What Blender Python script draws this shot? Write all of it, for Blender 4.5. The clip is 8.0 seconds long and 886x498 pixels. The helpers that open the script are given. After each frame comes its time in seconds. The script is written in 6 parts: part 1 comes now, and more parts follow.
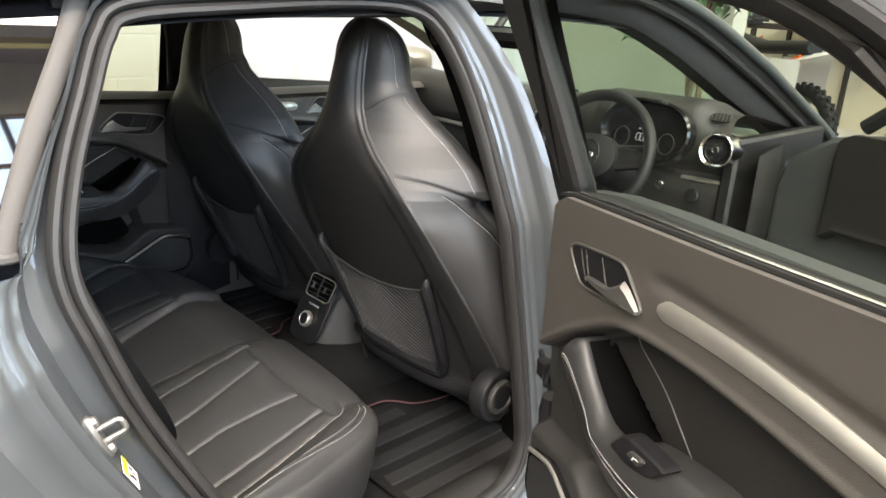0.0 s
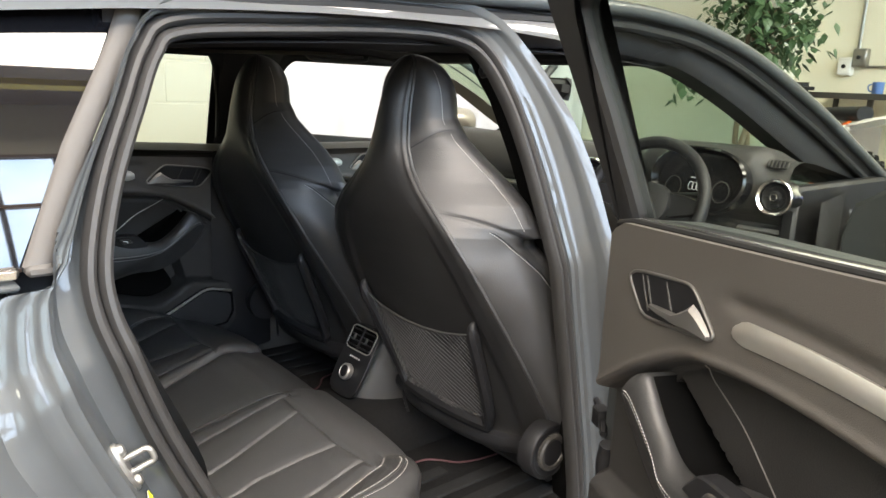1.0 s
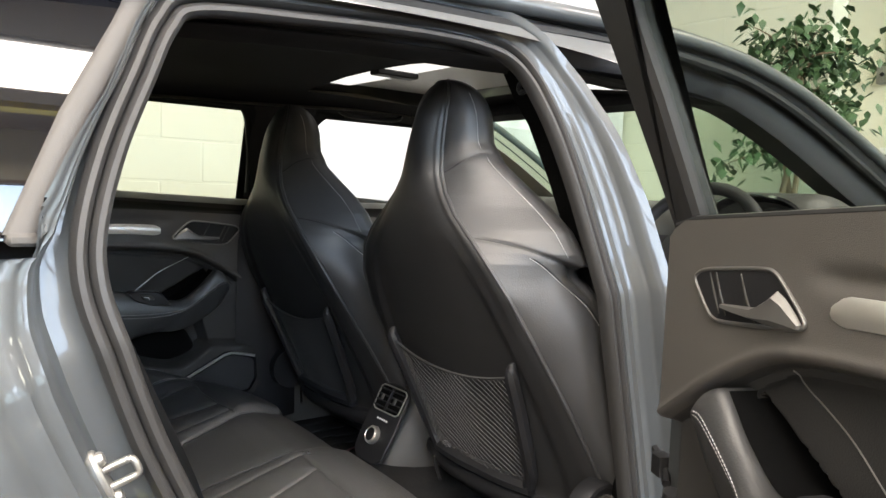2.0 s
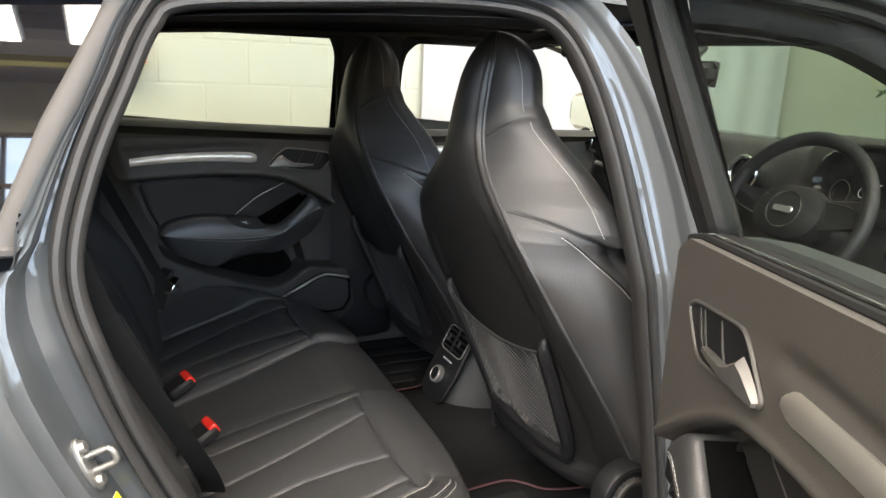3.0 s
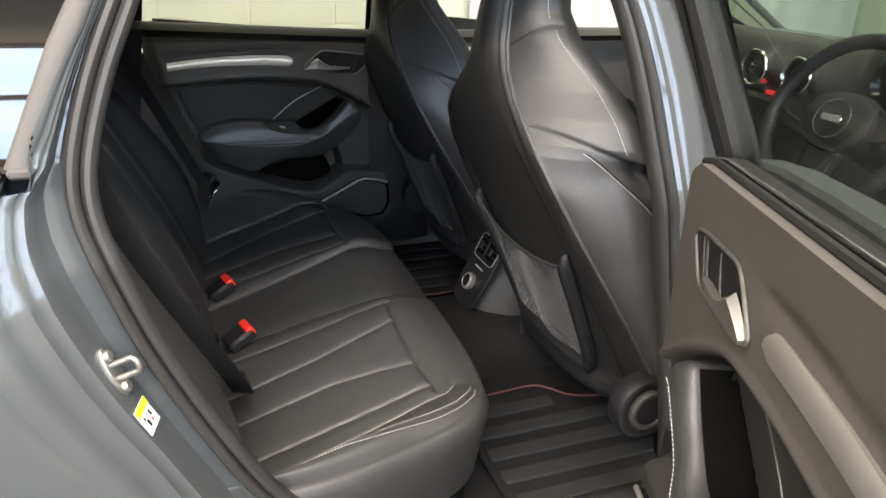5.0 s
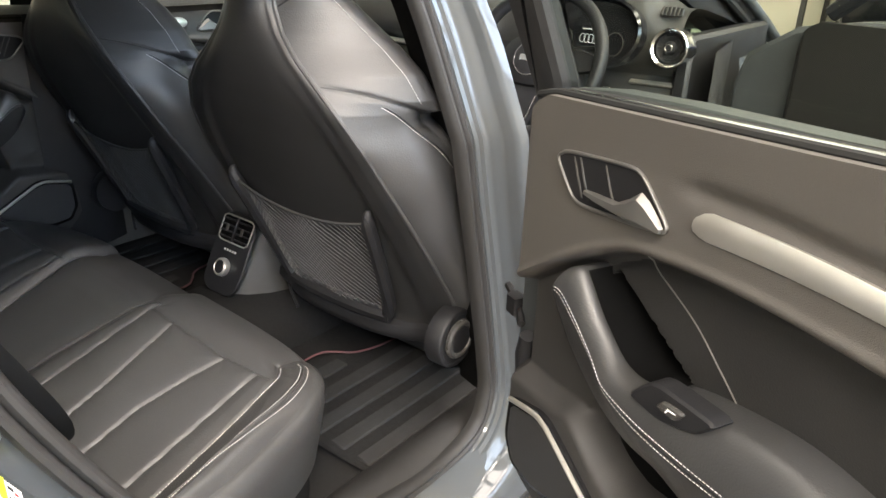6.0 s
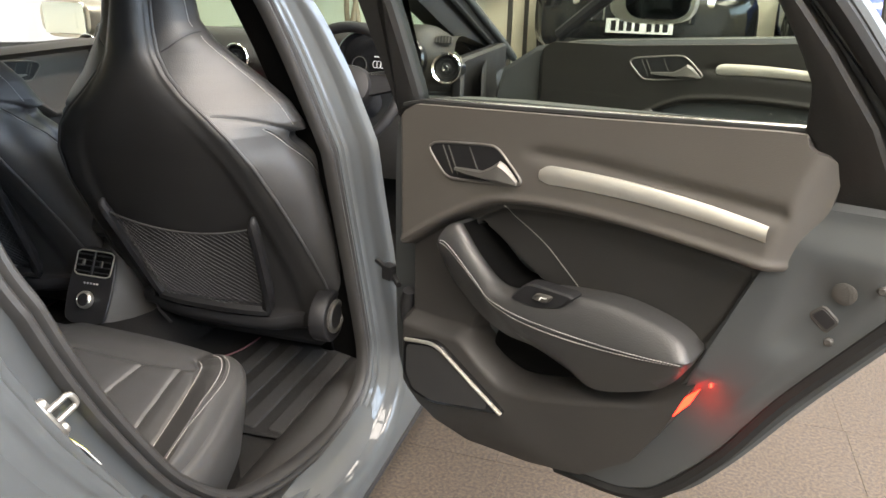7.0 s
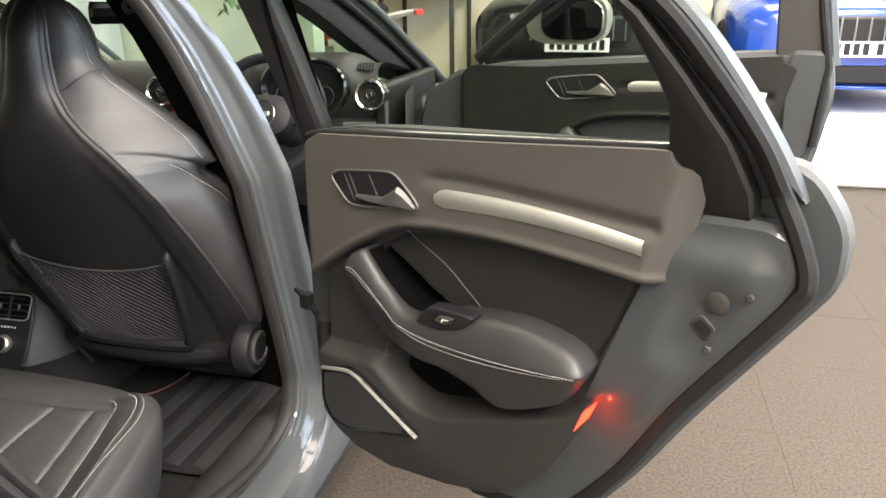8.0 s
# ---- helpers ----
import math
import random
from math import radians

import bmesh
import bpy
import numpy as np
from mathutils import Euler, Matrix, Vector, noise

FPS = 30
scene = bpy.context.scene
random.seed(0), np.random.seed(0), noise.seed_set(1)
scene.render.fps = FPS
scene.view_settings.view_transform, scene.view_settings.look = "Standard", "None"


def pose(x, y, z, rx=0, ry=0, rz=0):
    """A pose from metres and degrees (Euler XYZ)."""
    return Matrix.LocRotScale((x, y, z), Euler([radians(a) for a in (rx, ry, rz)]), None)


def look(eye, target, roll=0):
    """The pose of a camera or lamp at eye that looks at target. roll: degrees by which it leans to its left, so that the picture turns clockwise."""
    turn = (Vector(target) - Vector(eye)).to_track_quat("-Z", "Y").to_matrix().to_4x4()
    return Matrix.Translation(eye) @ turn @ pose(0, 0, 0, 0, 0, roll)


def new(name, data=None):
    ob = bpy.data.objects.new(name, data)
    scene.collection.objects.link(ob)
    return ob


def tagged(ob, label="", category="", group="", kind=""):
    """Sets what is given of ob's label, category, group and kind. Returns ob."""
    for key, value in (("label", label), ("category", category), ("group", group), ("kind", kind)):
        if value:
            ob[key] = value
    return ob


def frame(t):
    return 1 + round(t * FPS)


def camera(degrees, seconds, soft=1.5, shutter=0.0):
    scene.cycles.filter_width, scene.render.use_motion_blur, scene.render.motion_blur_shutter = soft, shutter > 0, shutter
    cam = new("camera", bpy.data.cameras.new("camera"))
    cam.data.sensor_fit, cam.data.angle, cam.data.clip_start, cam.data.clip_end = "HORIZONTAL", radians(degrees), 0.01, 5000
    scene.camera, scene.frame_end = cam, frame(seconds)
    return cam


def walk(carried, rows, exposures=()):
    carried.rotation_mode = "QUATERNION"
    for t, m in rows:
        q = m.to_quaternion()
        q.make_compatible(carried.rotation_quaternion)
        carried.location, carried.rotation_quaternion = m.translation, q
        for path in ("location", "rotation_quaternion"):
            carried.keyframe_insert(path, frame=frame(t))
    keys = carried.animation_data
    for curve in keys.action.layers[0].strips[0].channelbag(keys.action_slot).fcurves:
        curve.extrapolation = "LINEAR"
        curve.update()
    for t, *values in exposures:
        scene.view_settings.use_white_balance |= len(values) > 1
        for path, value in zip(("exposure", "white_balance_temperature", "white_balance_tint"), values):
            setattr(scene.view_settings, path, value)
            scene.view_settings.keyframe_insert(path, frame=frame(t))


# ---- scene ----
cam = camera(62.2, 8.0)
PATH = [
    (0, (1.635, -1.016, 1.384), (0.274, 0.304, 0.745), 3.2),
    (0.5, (1.639, -1.052, 1.357), (0.211, 0.231, 0.795), 2.9),
    (1, (1.6, -0.997, 1.291), (0.118, 0.272, 0.851), 2.5),
    (1.5, (1.537, -0.948, 1.152), (-0.014, 0.297, 0.943), 2.4),
    (1.7, (1.526, -0.939, 1.107), (-0.038, 0.299, 0.966), 2.5),
    (2.8, (1.568, -0.815, 1.252), (-0.139, 0.147, 0.855), 2.8),
    (3, (1.591, -0.708, 1.285), (-0.163, 0.12, 0.795), 2.7),
    (3.5, (1.655, -0.623, 1.336), (-0.143, -0.038, 0.682), 2.0),
    (4, (1.659, -0.604, 1.34), (-0.146, -0.147, 0.612), 0.9),
    (4.2, (1.654, -0.602, 1.34), (-0.15, -0.172, 0.593), 0.5),
    (5.3, (1.53, -0.712, 1.296), (-0.08, 0.18, 0.513), 2.4),
    (5.5, (1.459, -0.775, 1.283), (-0.023, 0.305, 0.485), 2.5),
    (6, (1.43, -0.909, 1.289), (0.302, 0.536, 0.49), 2.1),
    (6.5, (1.48, -1.141, 1.317), (0.697, 0.537, 0.561), 1.8),
    (7, (1.391, -1.333, 1.326), (0.84, 0.453, 0.613), 1.1),
    (7.5, (1.365, -1.406, 1.328), (0.902, 0.416, 0.644), 0.1),
    (8, (1.495, -1.313, 1.337), (1.032, 0.518, 0.678), -0.6),
]
walk(cam, [(t, look(eye, target, roll)) for t, eye, target, roll in PATH], exposures=[(0.0, 0.60), (1.0, 0.58), (1.5, 0.62), (3.0, 0.45), (4.0, 0.50), (5.5, 0.60), (6.0, 0.87), (6.5, 0.82), (7.0, 0.67), (7.5, 0.57), (8.0, 0.57)])


# ---- world and light ----
world = bpy.data.worlds.new("world")
scene.world = world
world.use_nodes = True
WN = world.node_tree
sky = WN.nodes.new("ShaderNodeTexSky")
sky.sky_type, sky.sun_disc = "NISHITA", False
sky.sun_elevation, sky.sun_rotation = radians(35), radians(100)
WN.links.new(sky.outputs[0], WN.nodes["Background"].inputs[0])
WN.nodes["Background"].inputs[1].default_value = 0.10


def area_lamp(name, m, sx, sy, power, color=(1, 1, 1)):
    data = bpy.data.lights.new(name, "AREA")
    data.shape, data.size, data.size_y, data.energy, data.color = "RECTANGLE", sx, sy, power, color
    ob = new(name, data)
    ob.matrix_world = m
    return ob


# ---- materials ----
def surface(name, a, b, rough=0.5, metal=0.0, scale=30.0, bump=0.1, grain=600.0, coat=0.0, spread=0.1, spec=0.5, crisp=0.5):
    """Two colours mixed by a coarse and a fine noise, with grain as relief."""
    m = bpy.data.materials.new(name)
    m.use_nodes = True
    nt = m.node_tree
    bsdf = nt.nodes["Principled BSDF"]
    co = nt.nodes.new("ShaderNodeTexCoord")
    big, fine = nt.nodes.new("ShaderNodeTexNoise"), nt.nodes.new("ShaderNodeTexNoise")
    big.inputs["Scale"].default_value, big.inputs["Detail"].default_value = scale, 6
    fine.inputs["Scale"].default_value, fine.inputs["Detail"].default_value = grain, 3
    mix = nt.nodes.new("ShaderNodeMix")
    mix.data_type = "RGBA"
    mix.inputs[6].default_value, mix.inputs[7].default_value = (*a, 1), (*b, 1)
    for n in (big, fine):
        nt.links.new(co.outputs["Object"], n.inputs["Vector"])
    ramp = nt.nodes.new("ShaderNodeMapRange")
    ramp.inputs[1].default_value, ramp.inputs[2].default_value = 0.5 - crisp, 0.5 + crisp
    nt.links.new(big.outputs[0], ramp.inputs[0])
    nt.links.new(ramp.outputs[0], mix.inputs[0])
    nt.links.new(mix.outputs[2], bsdf.inputs["Base Color"])
    rr = nt.nodes.new("ShaderNodeMapRange")
    rr.inputs[3].default_value, rr.inputs[4].default_value = max(rough - spread, 0.02), min(rough + spread, 1)
    nt.links.new(big.outputs[0], rr.inputs[0])
    nt.links.new(rr.outputs[0], bsdf.inputs["Roughness"])
    if bump:
        bp = nt.nodes.new("ShaderNodeBump")
        bp.inputs["Strength"].default_value, bp.inputs["Distance"].default_value = bump, 0.002
        nt.links.new(fine.outputs[0], bp.inputs["Height"])
        nt.links.new(bp.outputs[0], bsdf.inputs["Normal"])
    bsdf.inputs["Metallic"].default_value = metal
    bsdf.inputs["Coat Weight"].default_value = coat
    bsdf.inputs["Specular IOR Level"].default_value = spec
    return m


def glow(name, color, strength):
    m = bpy.data.materials.new(name)
    m.use_nodes = True
    b = m.node_tree.nodes["Principled BSDF"]
    b.inputs["Base Color"].default_value = (*[0.4 * c for c in color], 1)
    b.inputs["Emission Color"].default_value, b.inputs["Emission Strength"].default_value = (*color, 1), strength
    return m


def glass(name, color, rough=0.0):
    """Thin clear pane: see-through in its tint, with more gloss at a flat angle."""
    m = bpy.data.materials.new(name)
    m.use_nodes = True
    nt = m.node_tree
    nt.nodes.remove(nt.nodes["Principled BSDF"])
    clear, shine, mix, lw = (nt.nodes.new("ShaderNode" + k) for k in ("BsdfTransparent", "BsdfGlossy", "MixShader", "LayerWeight"))
    power, scale = nt.nodes.new("ShaderNodeMath"), nt.nodes.new("ShaderNodeMath")
    power.operation, scale.operation = "POWER", "MULTIPLY_ADD"
    power.inputs[1].default_value = 5.0
    scale.inputs[1].default_value, scale.inputs[2].default_value = 0.35, 0.006
    lw.inputs[0].default_value = 0.5
    clear.inputs[0].default_value = (*color, 1)
    shine.inputs["Roughness"].default_value = rough
    nt.links.new(lw.outputs["Facing"], power.inputs[0])
    nt.links.new(power.outputs[0], scale.inputs[0])
    nt.links.new(scale.outputs[0], mix.inputs[0])
    nt.links.new(clear.outputs[0], mix.inputs[1])
    nt.links.new(shine.outputs[0], mix.inputs[2])
    nt.links.new(mix.outputs[0], nt.nodes["Material Output"].inputs[0])
    return m


LEATHER = surface("black_leather", (0.031, 0.0308, 0.031), (0.040, 0.0398, 0.040), 0.43, scale=9, bump=0.25, grain=420, spread=0.06, spec=0.42)
ARMLEATHER = surface("black_arm_leather", (0.024, 0.024, 0.024), (0.033, 0.033, 0.033), 0.42, scale=9, bump=0.2, grain=420, spread=0.05, spec=0.5)
SHELL = surface("black_seat_vinyl", (0.0135, 0.0132, 0.0131), (0.019, 0.0186, 0.0184), 0.44, scale=8, bump=0.25, grain=500, spread=0.06, spec=0.42)
PLASTIC = surface("dark_grey_plastic", (0.030, 0.029, 0.027), (0.042, 0.040, 0.037), 0.52, scale=12, bump=0.35, grain=700, spec=0.35)
SOFT = surface("grey_soft_panel", (0.053, 0.0485, 0.0435), (0.066, 0.0605, 0.054), 0.55, scale=7, bump=0.35, grain=800)
INSERTCLOTH = surface("black_insert_leather", (0.015, 0.0145, 0.014), (0.021, 0.0203, 0.0196), 0.55, scale=9, bump=0.3, grain=500, spec=0.3)
LOWTRIM = surface("dark_grey_lower_trim", (0.023, 0.0218, 0.0206), (0.031, 0.0296, 0.0282), 0.5, scale=10, bump=0.35, grain=700, spec=0.35)
BLACK = surface("black_plastic", (0.008, 0.008, 0.009), (0.014, 0.014, 0.015), 0.5, scale=20, bump=0.2, spec=0.3)
GLOSSBLACK = surface("gloss_black_plastic", (0.006, 0.006, 0.007), (0.01, 0.01, 0.01), 0.15, scale=20, bump=0.0, spread=0.05)
CARPET = surface("black_carpet", (0.010, 0.010, 0.0103), (0.022, 0.0217, 0.0213), 0.95, scale=120, bump=1.0, grain=900, spec=0.03)
# near-black that carries the shade of recesses and gaps in its colour
VOID = surface("near_black_shade", (0.002, 0.002, 0.002), (0.004, 0.004, 0.004), 0.9, scale=80, bump=0.4, grain=900, spec=0.04)
HEADLINER = surface("black_headliner_cloth", (0.016, 0.016, 0.018), (0.024, 0.024, 0.026), 0.9, scale=60, bump=0.6, grain=1200, spec=0.1)
RUBBER = surface("grey_rubber_seal", (0.020, 0.0195, 0.019), (0.028, 0.027, 0.0265), 0.5, scale=20, bump=0.1, grain=300, spec=0.25)
DARKRUBBER = surface("black_rubber", (0.012, 0.012, 0.012), (0.017, 0.017, 0.017), 0.6, scale=20, bump=0.1, grain=300, spec=0.15)
PAINT = surface("grey_car_paint", (0.044, 0.048, 0.050), (0.051, 0.055, 0.057), 0.42, scale=3, bump=0.0, coat=0.5, spread=0.03, spec=0.2)
FRAMEPAINT = surface("satin_grey_inner_paint", (0.044, 0.048, 0.050), (0.051, 0.055, 0.057), 0.42, scale=3, bump=0.05, grain=300, spread=0.04, spec=0.3)
HANDLEMETAL = surface("satin_chrome_handle", (0.19, 0.185, 0.175), (0.24, 0.233, 0.222), 0.5, metal=0.9, scale=40, bump=0.05, grain=900)
FRAMETRIM = surface("satin_grey_window_trim", (0.058, 0.054, 0.050), (0.072, 0.067, 0.062), 0.6, scale=12, bump=0.1, grain=500, spec=0.25)
ALU = surface("satin_aluminium", (0.56, 0.54, 0.49), (0.62, 0.60, 0.55), 0.38, metal=0.85, scale=40, bump=0.05, grain=900)
CHROME = surface("satin_chrome", (0.75, 0.74, 0.72), (0.8, 0.79, 0.77), 0.22, metal=1.0, scale=30, bump=0.0, spread=0.05)
STITCH = surface("pale_grey_thread", (0.35, 0.34, 0.33), (0.5, 0.49, 0.47), 0.8, scale=200, bump=0.2)
NETTING = surface("black_net_cord", (0.020, 0.020, 0.020), (0.034, 0.034, 0.034), 0.5, scale=200, bump=0.2)
REDPLASTIC = surface("red_plastic", (0.6, 0.02, 0.015), (0.7, 0.03, 0.02), 0.4, scale=40, bump=0.0)
REDLAMP = glow("red_lamp", (1.0, 0.022, 0.008), 9.0)
PILLARGREY = surface("beige_grey_pillar_trim", (0.15, 0.14, 0.115), (0.18, 0.168, 0.14), 0.75, scale=30, bump=0.3, grain=700, spec=0.2)
PRIVACY = surface("privacy_glass", (0.004, 0.004, 0.005), (0.006, 0.006, 0.007), 0.02, scale=5, bump=0.0, spread=0.0, spec=0.6)
DOORGLASS = glass("door_glass", (0.74, 0.77, 0.73))
YELLOW = surface("yellow_label", (0.75, 0.7, 0.02), (0.8, 0.75, 0.03), 0.4, scale=40, bump=0.0)
WHITELABEL = surface("white_label", (0.7, 0.7, 0.68), (0.78, 0.78, 0.76), 0.4, scale=40, bump=0.0)
GLASS = glass("clear_car_glass", (0.84, 0.86, 0.84))
REARGLASS = glass("tinted_rear_glass", (0.60, 0.63, 0.57))
SCREENGLASS = glass("green_windscreen_glass", (0.72, 0.88, 0.76))
BLOCK = surface("cream_painted_block", (0.41, 0.41, 0.335), (0.46, 0.46, 0.38), 0.75, scale=2.5, bump=0.5, grain=180)
PLASTER = surface("cream_painted_wall", (0.66, 0.63, 0.50), (0.73, 0.70, 0.57), 0.8, scale=2.0, bump=0.3, grain=150)
WHITEPAINT = surface("white_paint", (0.75, 0.75, 0.73), (0.82, 0.82, 0.8), 0.5, scale=2, bump=0.1, grain=100)
# glow added for brightness: assumed curtain and the unseen doorway's backdrop
WHITEGLOW = glow("white_glow", (1.0, 0.98, 0.96), 0.05)
FLOOR = surface("brown_speckled_floor", (0.020, 0.0142, 0.0095), (0.066, 0.048, 0.032), 0.75, scale=110, bump=0.9, grain=420, spread=0.15, crisp=0.14)
TIMBER = surface("brown_timber", (0.16, 0.10, 0.06), (0.26, 0.17, 0.10), 0.7, scale=6, bump=0.3, grain=120)
BOARDS = surface("pale_brown_boards", (0.34, 0.26, 0.175), (0.46, 0.37, 0.26), 0.7, scale=2, bump=0.3, grain=60)
YELLOWSTEEL = surface("yellow_painted_steel", (0.72, 0.5, 0.03), (0.8, 0.58, 0.05), 0.45, scale=5, bump=0.1)
DARKSTEEL = surface("dark_painted_steel", (0.03, 0.028, 0.025), (0.05, 0.045, 0.04), 0.5, scale=9, bump=0.1)
SKYPANE = glow("daylight_pane", (0.66, 0.84, 1.0), 16.0)
clouds, cloud_tint, pane_nodes = SKYPANE.node_tree.nodes.new("ShaderNodeTexNoise"), SKYPANE.node_tree.nodes.new("ShaderNodeMix"), SKYPANE.node_tree
clouds.inputs["Scale"].default_value, clouds.inputs["Detail"].default_value = 1.6, 4
cloud_tint.data_type = "RGBA"
cloud_tint.inputs[6].default_value, cloud_tint.inputs[7].default_value = (0.36, 0.60, 1.0, 1), (0.92, 0.98, 1.0, 1)
pane_nodes.links.new(pane_nodes.nodes.new("ShaderNodeTexCoord").outputs["Object"], clouds.inputs["Vector"])
pane_nodes.links.new(clouds.outputs[0], cloud_tint.inputs[0])
pane_nodes.links.new(cloud_tint.outputs[2], pane_nodes.nodes["Principled BSDF"].inputs["Emission Color"])
BLUEPAINT = surface("blue_car_paint", (0.01, 0.05, 0.35), (0.015, 0.07, 0.42), 0.25, scale=4, bump=0.0, coat=1.0)
LEAF = surface("green_leaf", (0.03, 0.06, 0.025), (0.06, 0.11, 0.045), 0.45, scale=8, bump=0.1)
BARK = surface("brown_bark", (0.10, 0.07, 0.045), (0.18, 0.13, 0.09), 0.85, scale=20, bump=0.6, grain=80)
ORANGE = surface("orange_plastic", (0.75, 0.13, 0.02), (0.85, 0.18, 0.03), 0.4, scale=9, bump=0.0)
BLUECUP = surface("blue_glazed_pottery", (0.08, 0.16, 0.38), (0.10, 0.20, 0.45), 0.3, scale=9, bump=0.0)
GREYSTEEL = surface("grey_metal", (0.24, 0.235, 0.22), (0.34, 0.333, 0.315), 0.4, metal=0.85, scale=20, bump=0.1)


# ---- mesh helpers ----
def rounded(pts, n, closed=True):
    """A smooth curve of n points through the given ones."""
    p = np.array(pts, float)
    k = len(p)
    out = []
    for s in np.linspace(0, k if closed else k - 1, n, endpoint=not closed):
        i = min(int(s), k - 1 if closed else k - 2)
        f = s - i
        q = [p[(i + d) % k] if closed else p[min(max(i + d, 0), k - 1)] for d in (-1, 0, 1, 2)]
        out.append(0.5 * (2 * q[1] + (q[2] - q[0]) * f + (2 * q[0] - 5 * q[1] + 4 * q[2] - q[3]) * f * f + (3 * q[1] - q[0] - 3 * q[2] + q[3]) * f ** 3))
    return np.array(out)


def chamfered(pts, r=0.2, rounds=2):
    """Corner cutting of a closed outline."""
    p = np.array(pts, float)
    for _ in range(rounds):
        q = np.roll(p, -1, 0)
        p = np.stack([p * (1 - r) + q * r, p * r + q * (1 - r)], 1).reshape(-1, p.shape[1])
    return p


def loft(rings, closed=True, caps=False, ends=False):
    """Skin over rings of equal count. Closed: each ring closes on itself."""
    rings = [np.asarray(r, float) for r in rings]
    n = len(rings[0])
    V = np.concatenate(rings)
    F = []
    for a in range(len(rings) - 1):
        for i in range(n if closed else n - 1):
            j = (i + 1) % n
            F.append((a * n + i, a * n + j, (a + 1) * n + j, (a + 1) * n + i))
    if ends:
        F.append(tuple(a * n for a in range(len(rings))))
        F.append(tuple(a * n + n - 1 for a in range(len(rings))))
    if caps:
        F.append(tuple(range(n))[::-1])
        F.append(tuple(range((len(rings) - 1) * n, len(rings) * n)))
    return V, F


def sheet(fn, us, vs):
    """A grid over u and v from fn(u, v)."""
    return loft([[fn(u, v) for u in us] for v in vs], closed=False)


def pipe(path, r, sides=8, closed=False):
    """A tube along a path. r: one radius or one for each point."""
    p = np.asarray(path, float)
    n = len(p)
    rr = np.broadcast_to(r, (n,))
    tan = np.roll(p, -1, 0) - np.roll(p, 1, 0)
    if not closed:
        tan[0], tan[-1] = p[1] - p[0], p[-1] - p[-2]
    tan /= np.linalg.norm(tan, axis=1)[:, None] + 1e-12
    up = np.array([0.31, 0.17, 0.93])
    rings = []
    for i in range(n):
        a = np.cross(tan[i], up)
        if np.linalg.norm(a) < 0.05:
            a = np.cross(tan[i], (1, 0, 0))
        a /= np.linalg.norm(a)
        b = np.cross(tan[i], a)
        rings.append([p[i] + rr[i] * (math.cos(k) * a + math.sin(k) * b) for k in np.linspace(0, 2 * math.pi, sides, endpoint=False)])
    if closed:
        rings.append(rings[0])
    return loft(rings, caps=not closed)


def slab(outline, low, high, edge=0.003):
    """A plate from an outline in (a, b), its faces at heights low and high (c), with eased edges. Gives (a, b, c)."""
    o = np.asarray(outline, float)
    nxt, prv = np.roll(o, -1, 0), np.roll(o, 1, 0)
    t = nxt - prv
    nrm = np.stack([t[:, 1], -t[:, 0]], 1)
    nrm /= np.linalg.norm(nrm, axis=1)[:, None] + 1e-9
    if (o[:, 0] * nxt[:, 1] - nxt[:, 0] * o[:, 1]).sum() < 0:
        nrm = -nrm
    ring = lambda off, c: np.column_stack([o - nrm * off, np.full(len(o), c)])
    return loft([ring(edge, low), ring(0, low + edge), ring(0, high - edge), ring(edge, high)], caps=True)


def box(x0, x1, y0, y1, z0, z1, edge=0.004):
    o = [(x0 + edge, y0), (x1 - edge, y0), (x1, y0 + edge), (x1, y1 - edge), (x1 - edge, y1), (x0 + edge, y1), (x0, y1 - edge), (x0, y0 + edge)]
    return slab(o, z0, z1, min(edge, (z1 - z0) / 3))


def turned(profile, n=24):
    """A body of revolution about z from (radius, z) pairs."""
    return loft([[(r * math.cos(a), r * math.sin(a), z) for a in np.linspace(0, 2 * math.pi, n, endpoint=False)] for r, z in profile], caps=True)


def moved(geo, m):
    V, F = geo
    return np.array([m @ Vector(v) for v in V]), F


def joined(*geos):
    V, F, k = [], [], 0
    for v, f in geos:
        V.append(np.asarray(v, float))
        F += [tuple(i + k for i in g) for g in f]
        k += len(v)
    return np.concatenate(V), F


def part(name, geo, material, parent=None, label="", smooth=True, angle=40):
    """One mesh object from vertices and faces, under its parent."""
    V, F = geo
    bm = bmesh.new()
    vs = [bm.verts.new(v) for v in np.asarray(V, float)]
    for f in F:
        try:
            bm.faces.new([vs[i] for i in f])
        except ValueError:
            pass
    bmesh.ops.remove_doubles(bm, verts=bm.verts, dist=1e-6)
    bmesh.ops.recalc_face_normals(bm, faces=bm.faces)
    for e in bm.edges:
        e.smooth = len(e.link_faces) < 2 or e.calc_face_angle(0) < radians(angle)
    for f in bm.faces:
        f.smooth = smooth
    me = bpy.data.meshes.new(name)
    bm.to_mesh(me)
    bm.free()
    me.materials.append(material)
    ob = new(name, me)
    if parent is not None:
        ob.parent = parent
    if label:
        ob["label"] = label
    return ob


def thing(name, label, category, group="", at=(0, 0, 0)):
    ob = new(name)
    ob.location = at
    return tagged(ob, label, category, group)


# ---- the building ----
def setting(name, geo, material, label, smooth=False, kind="structure"):
    return tagged(part(name, geo, material, None, label, smooth), kind=kind)


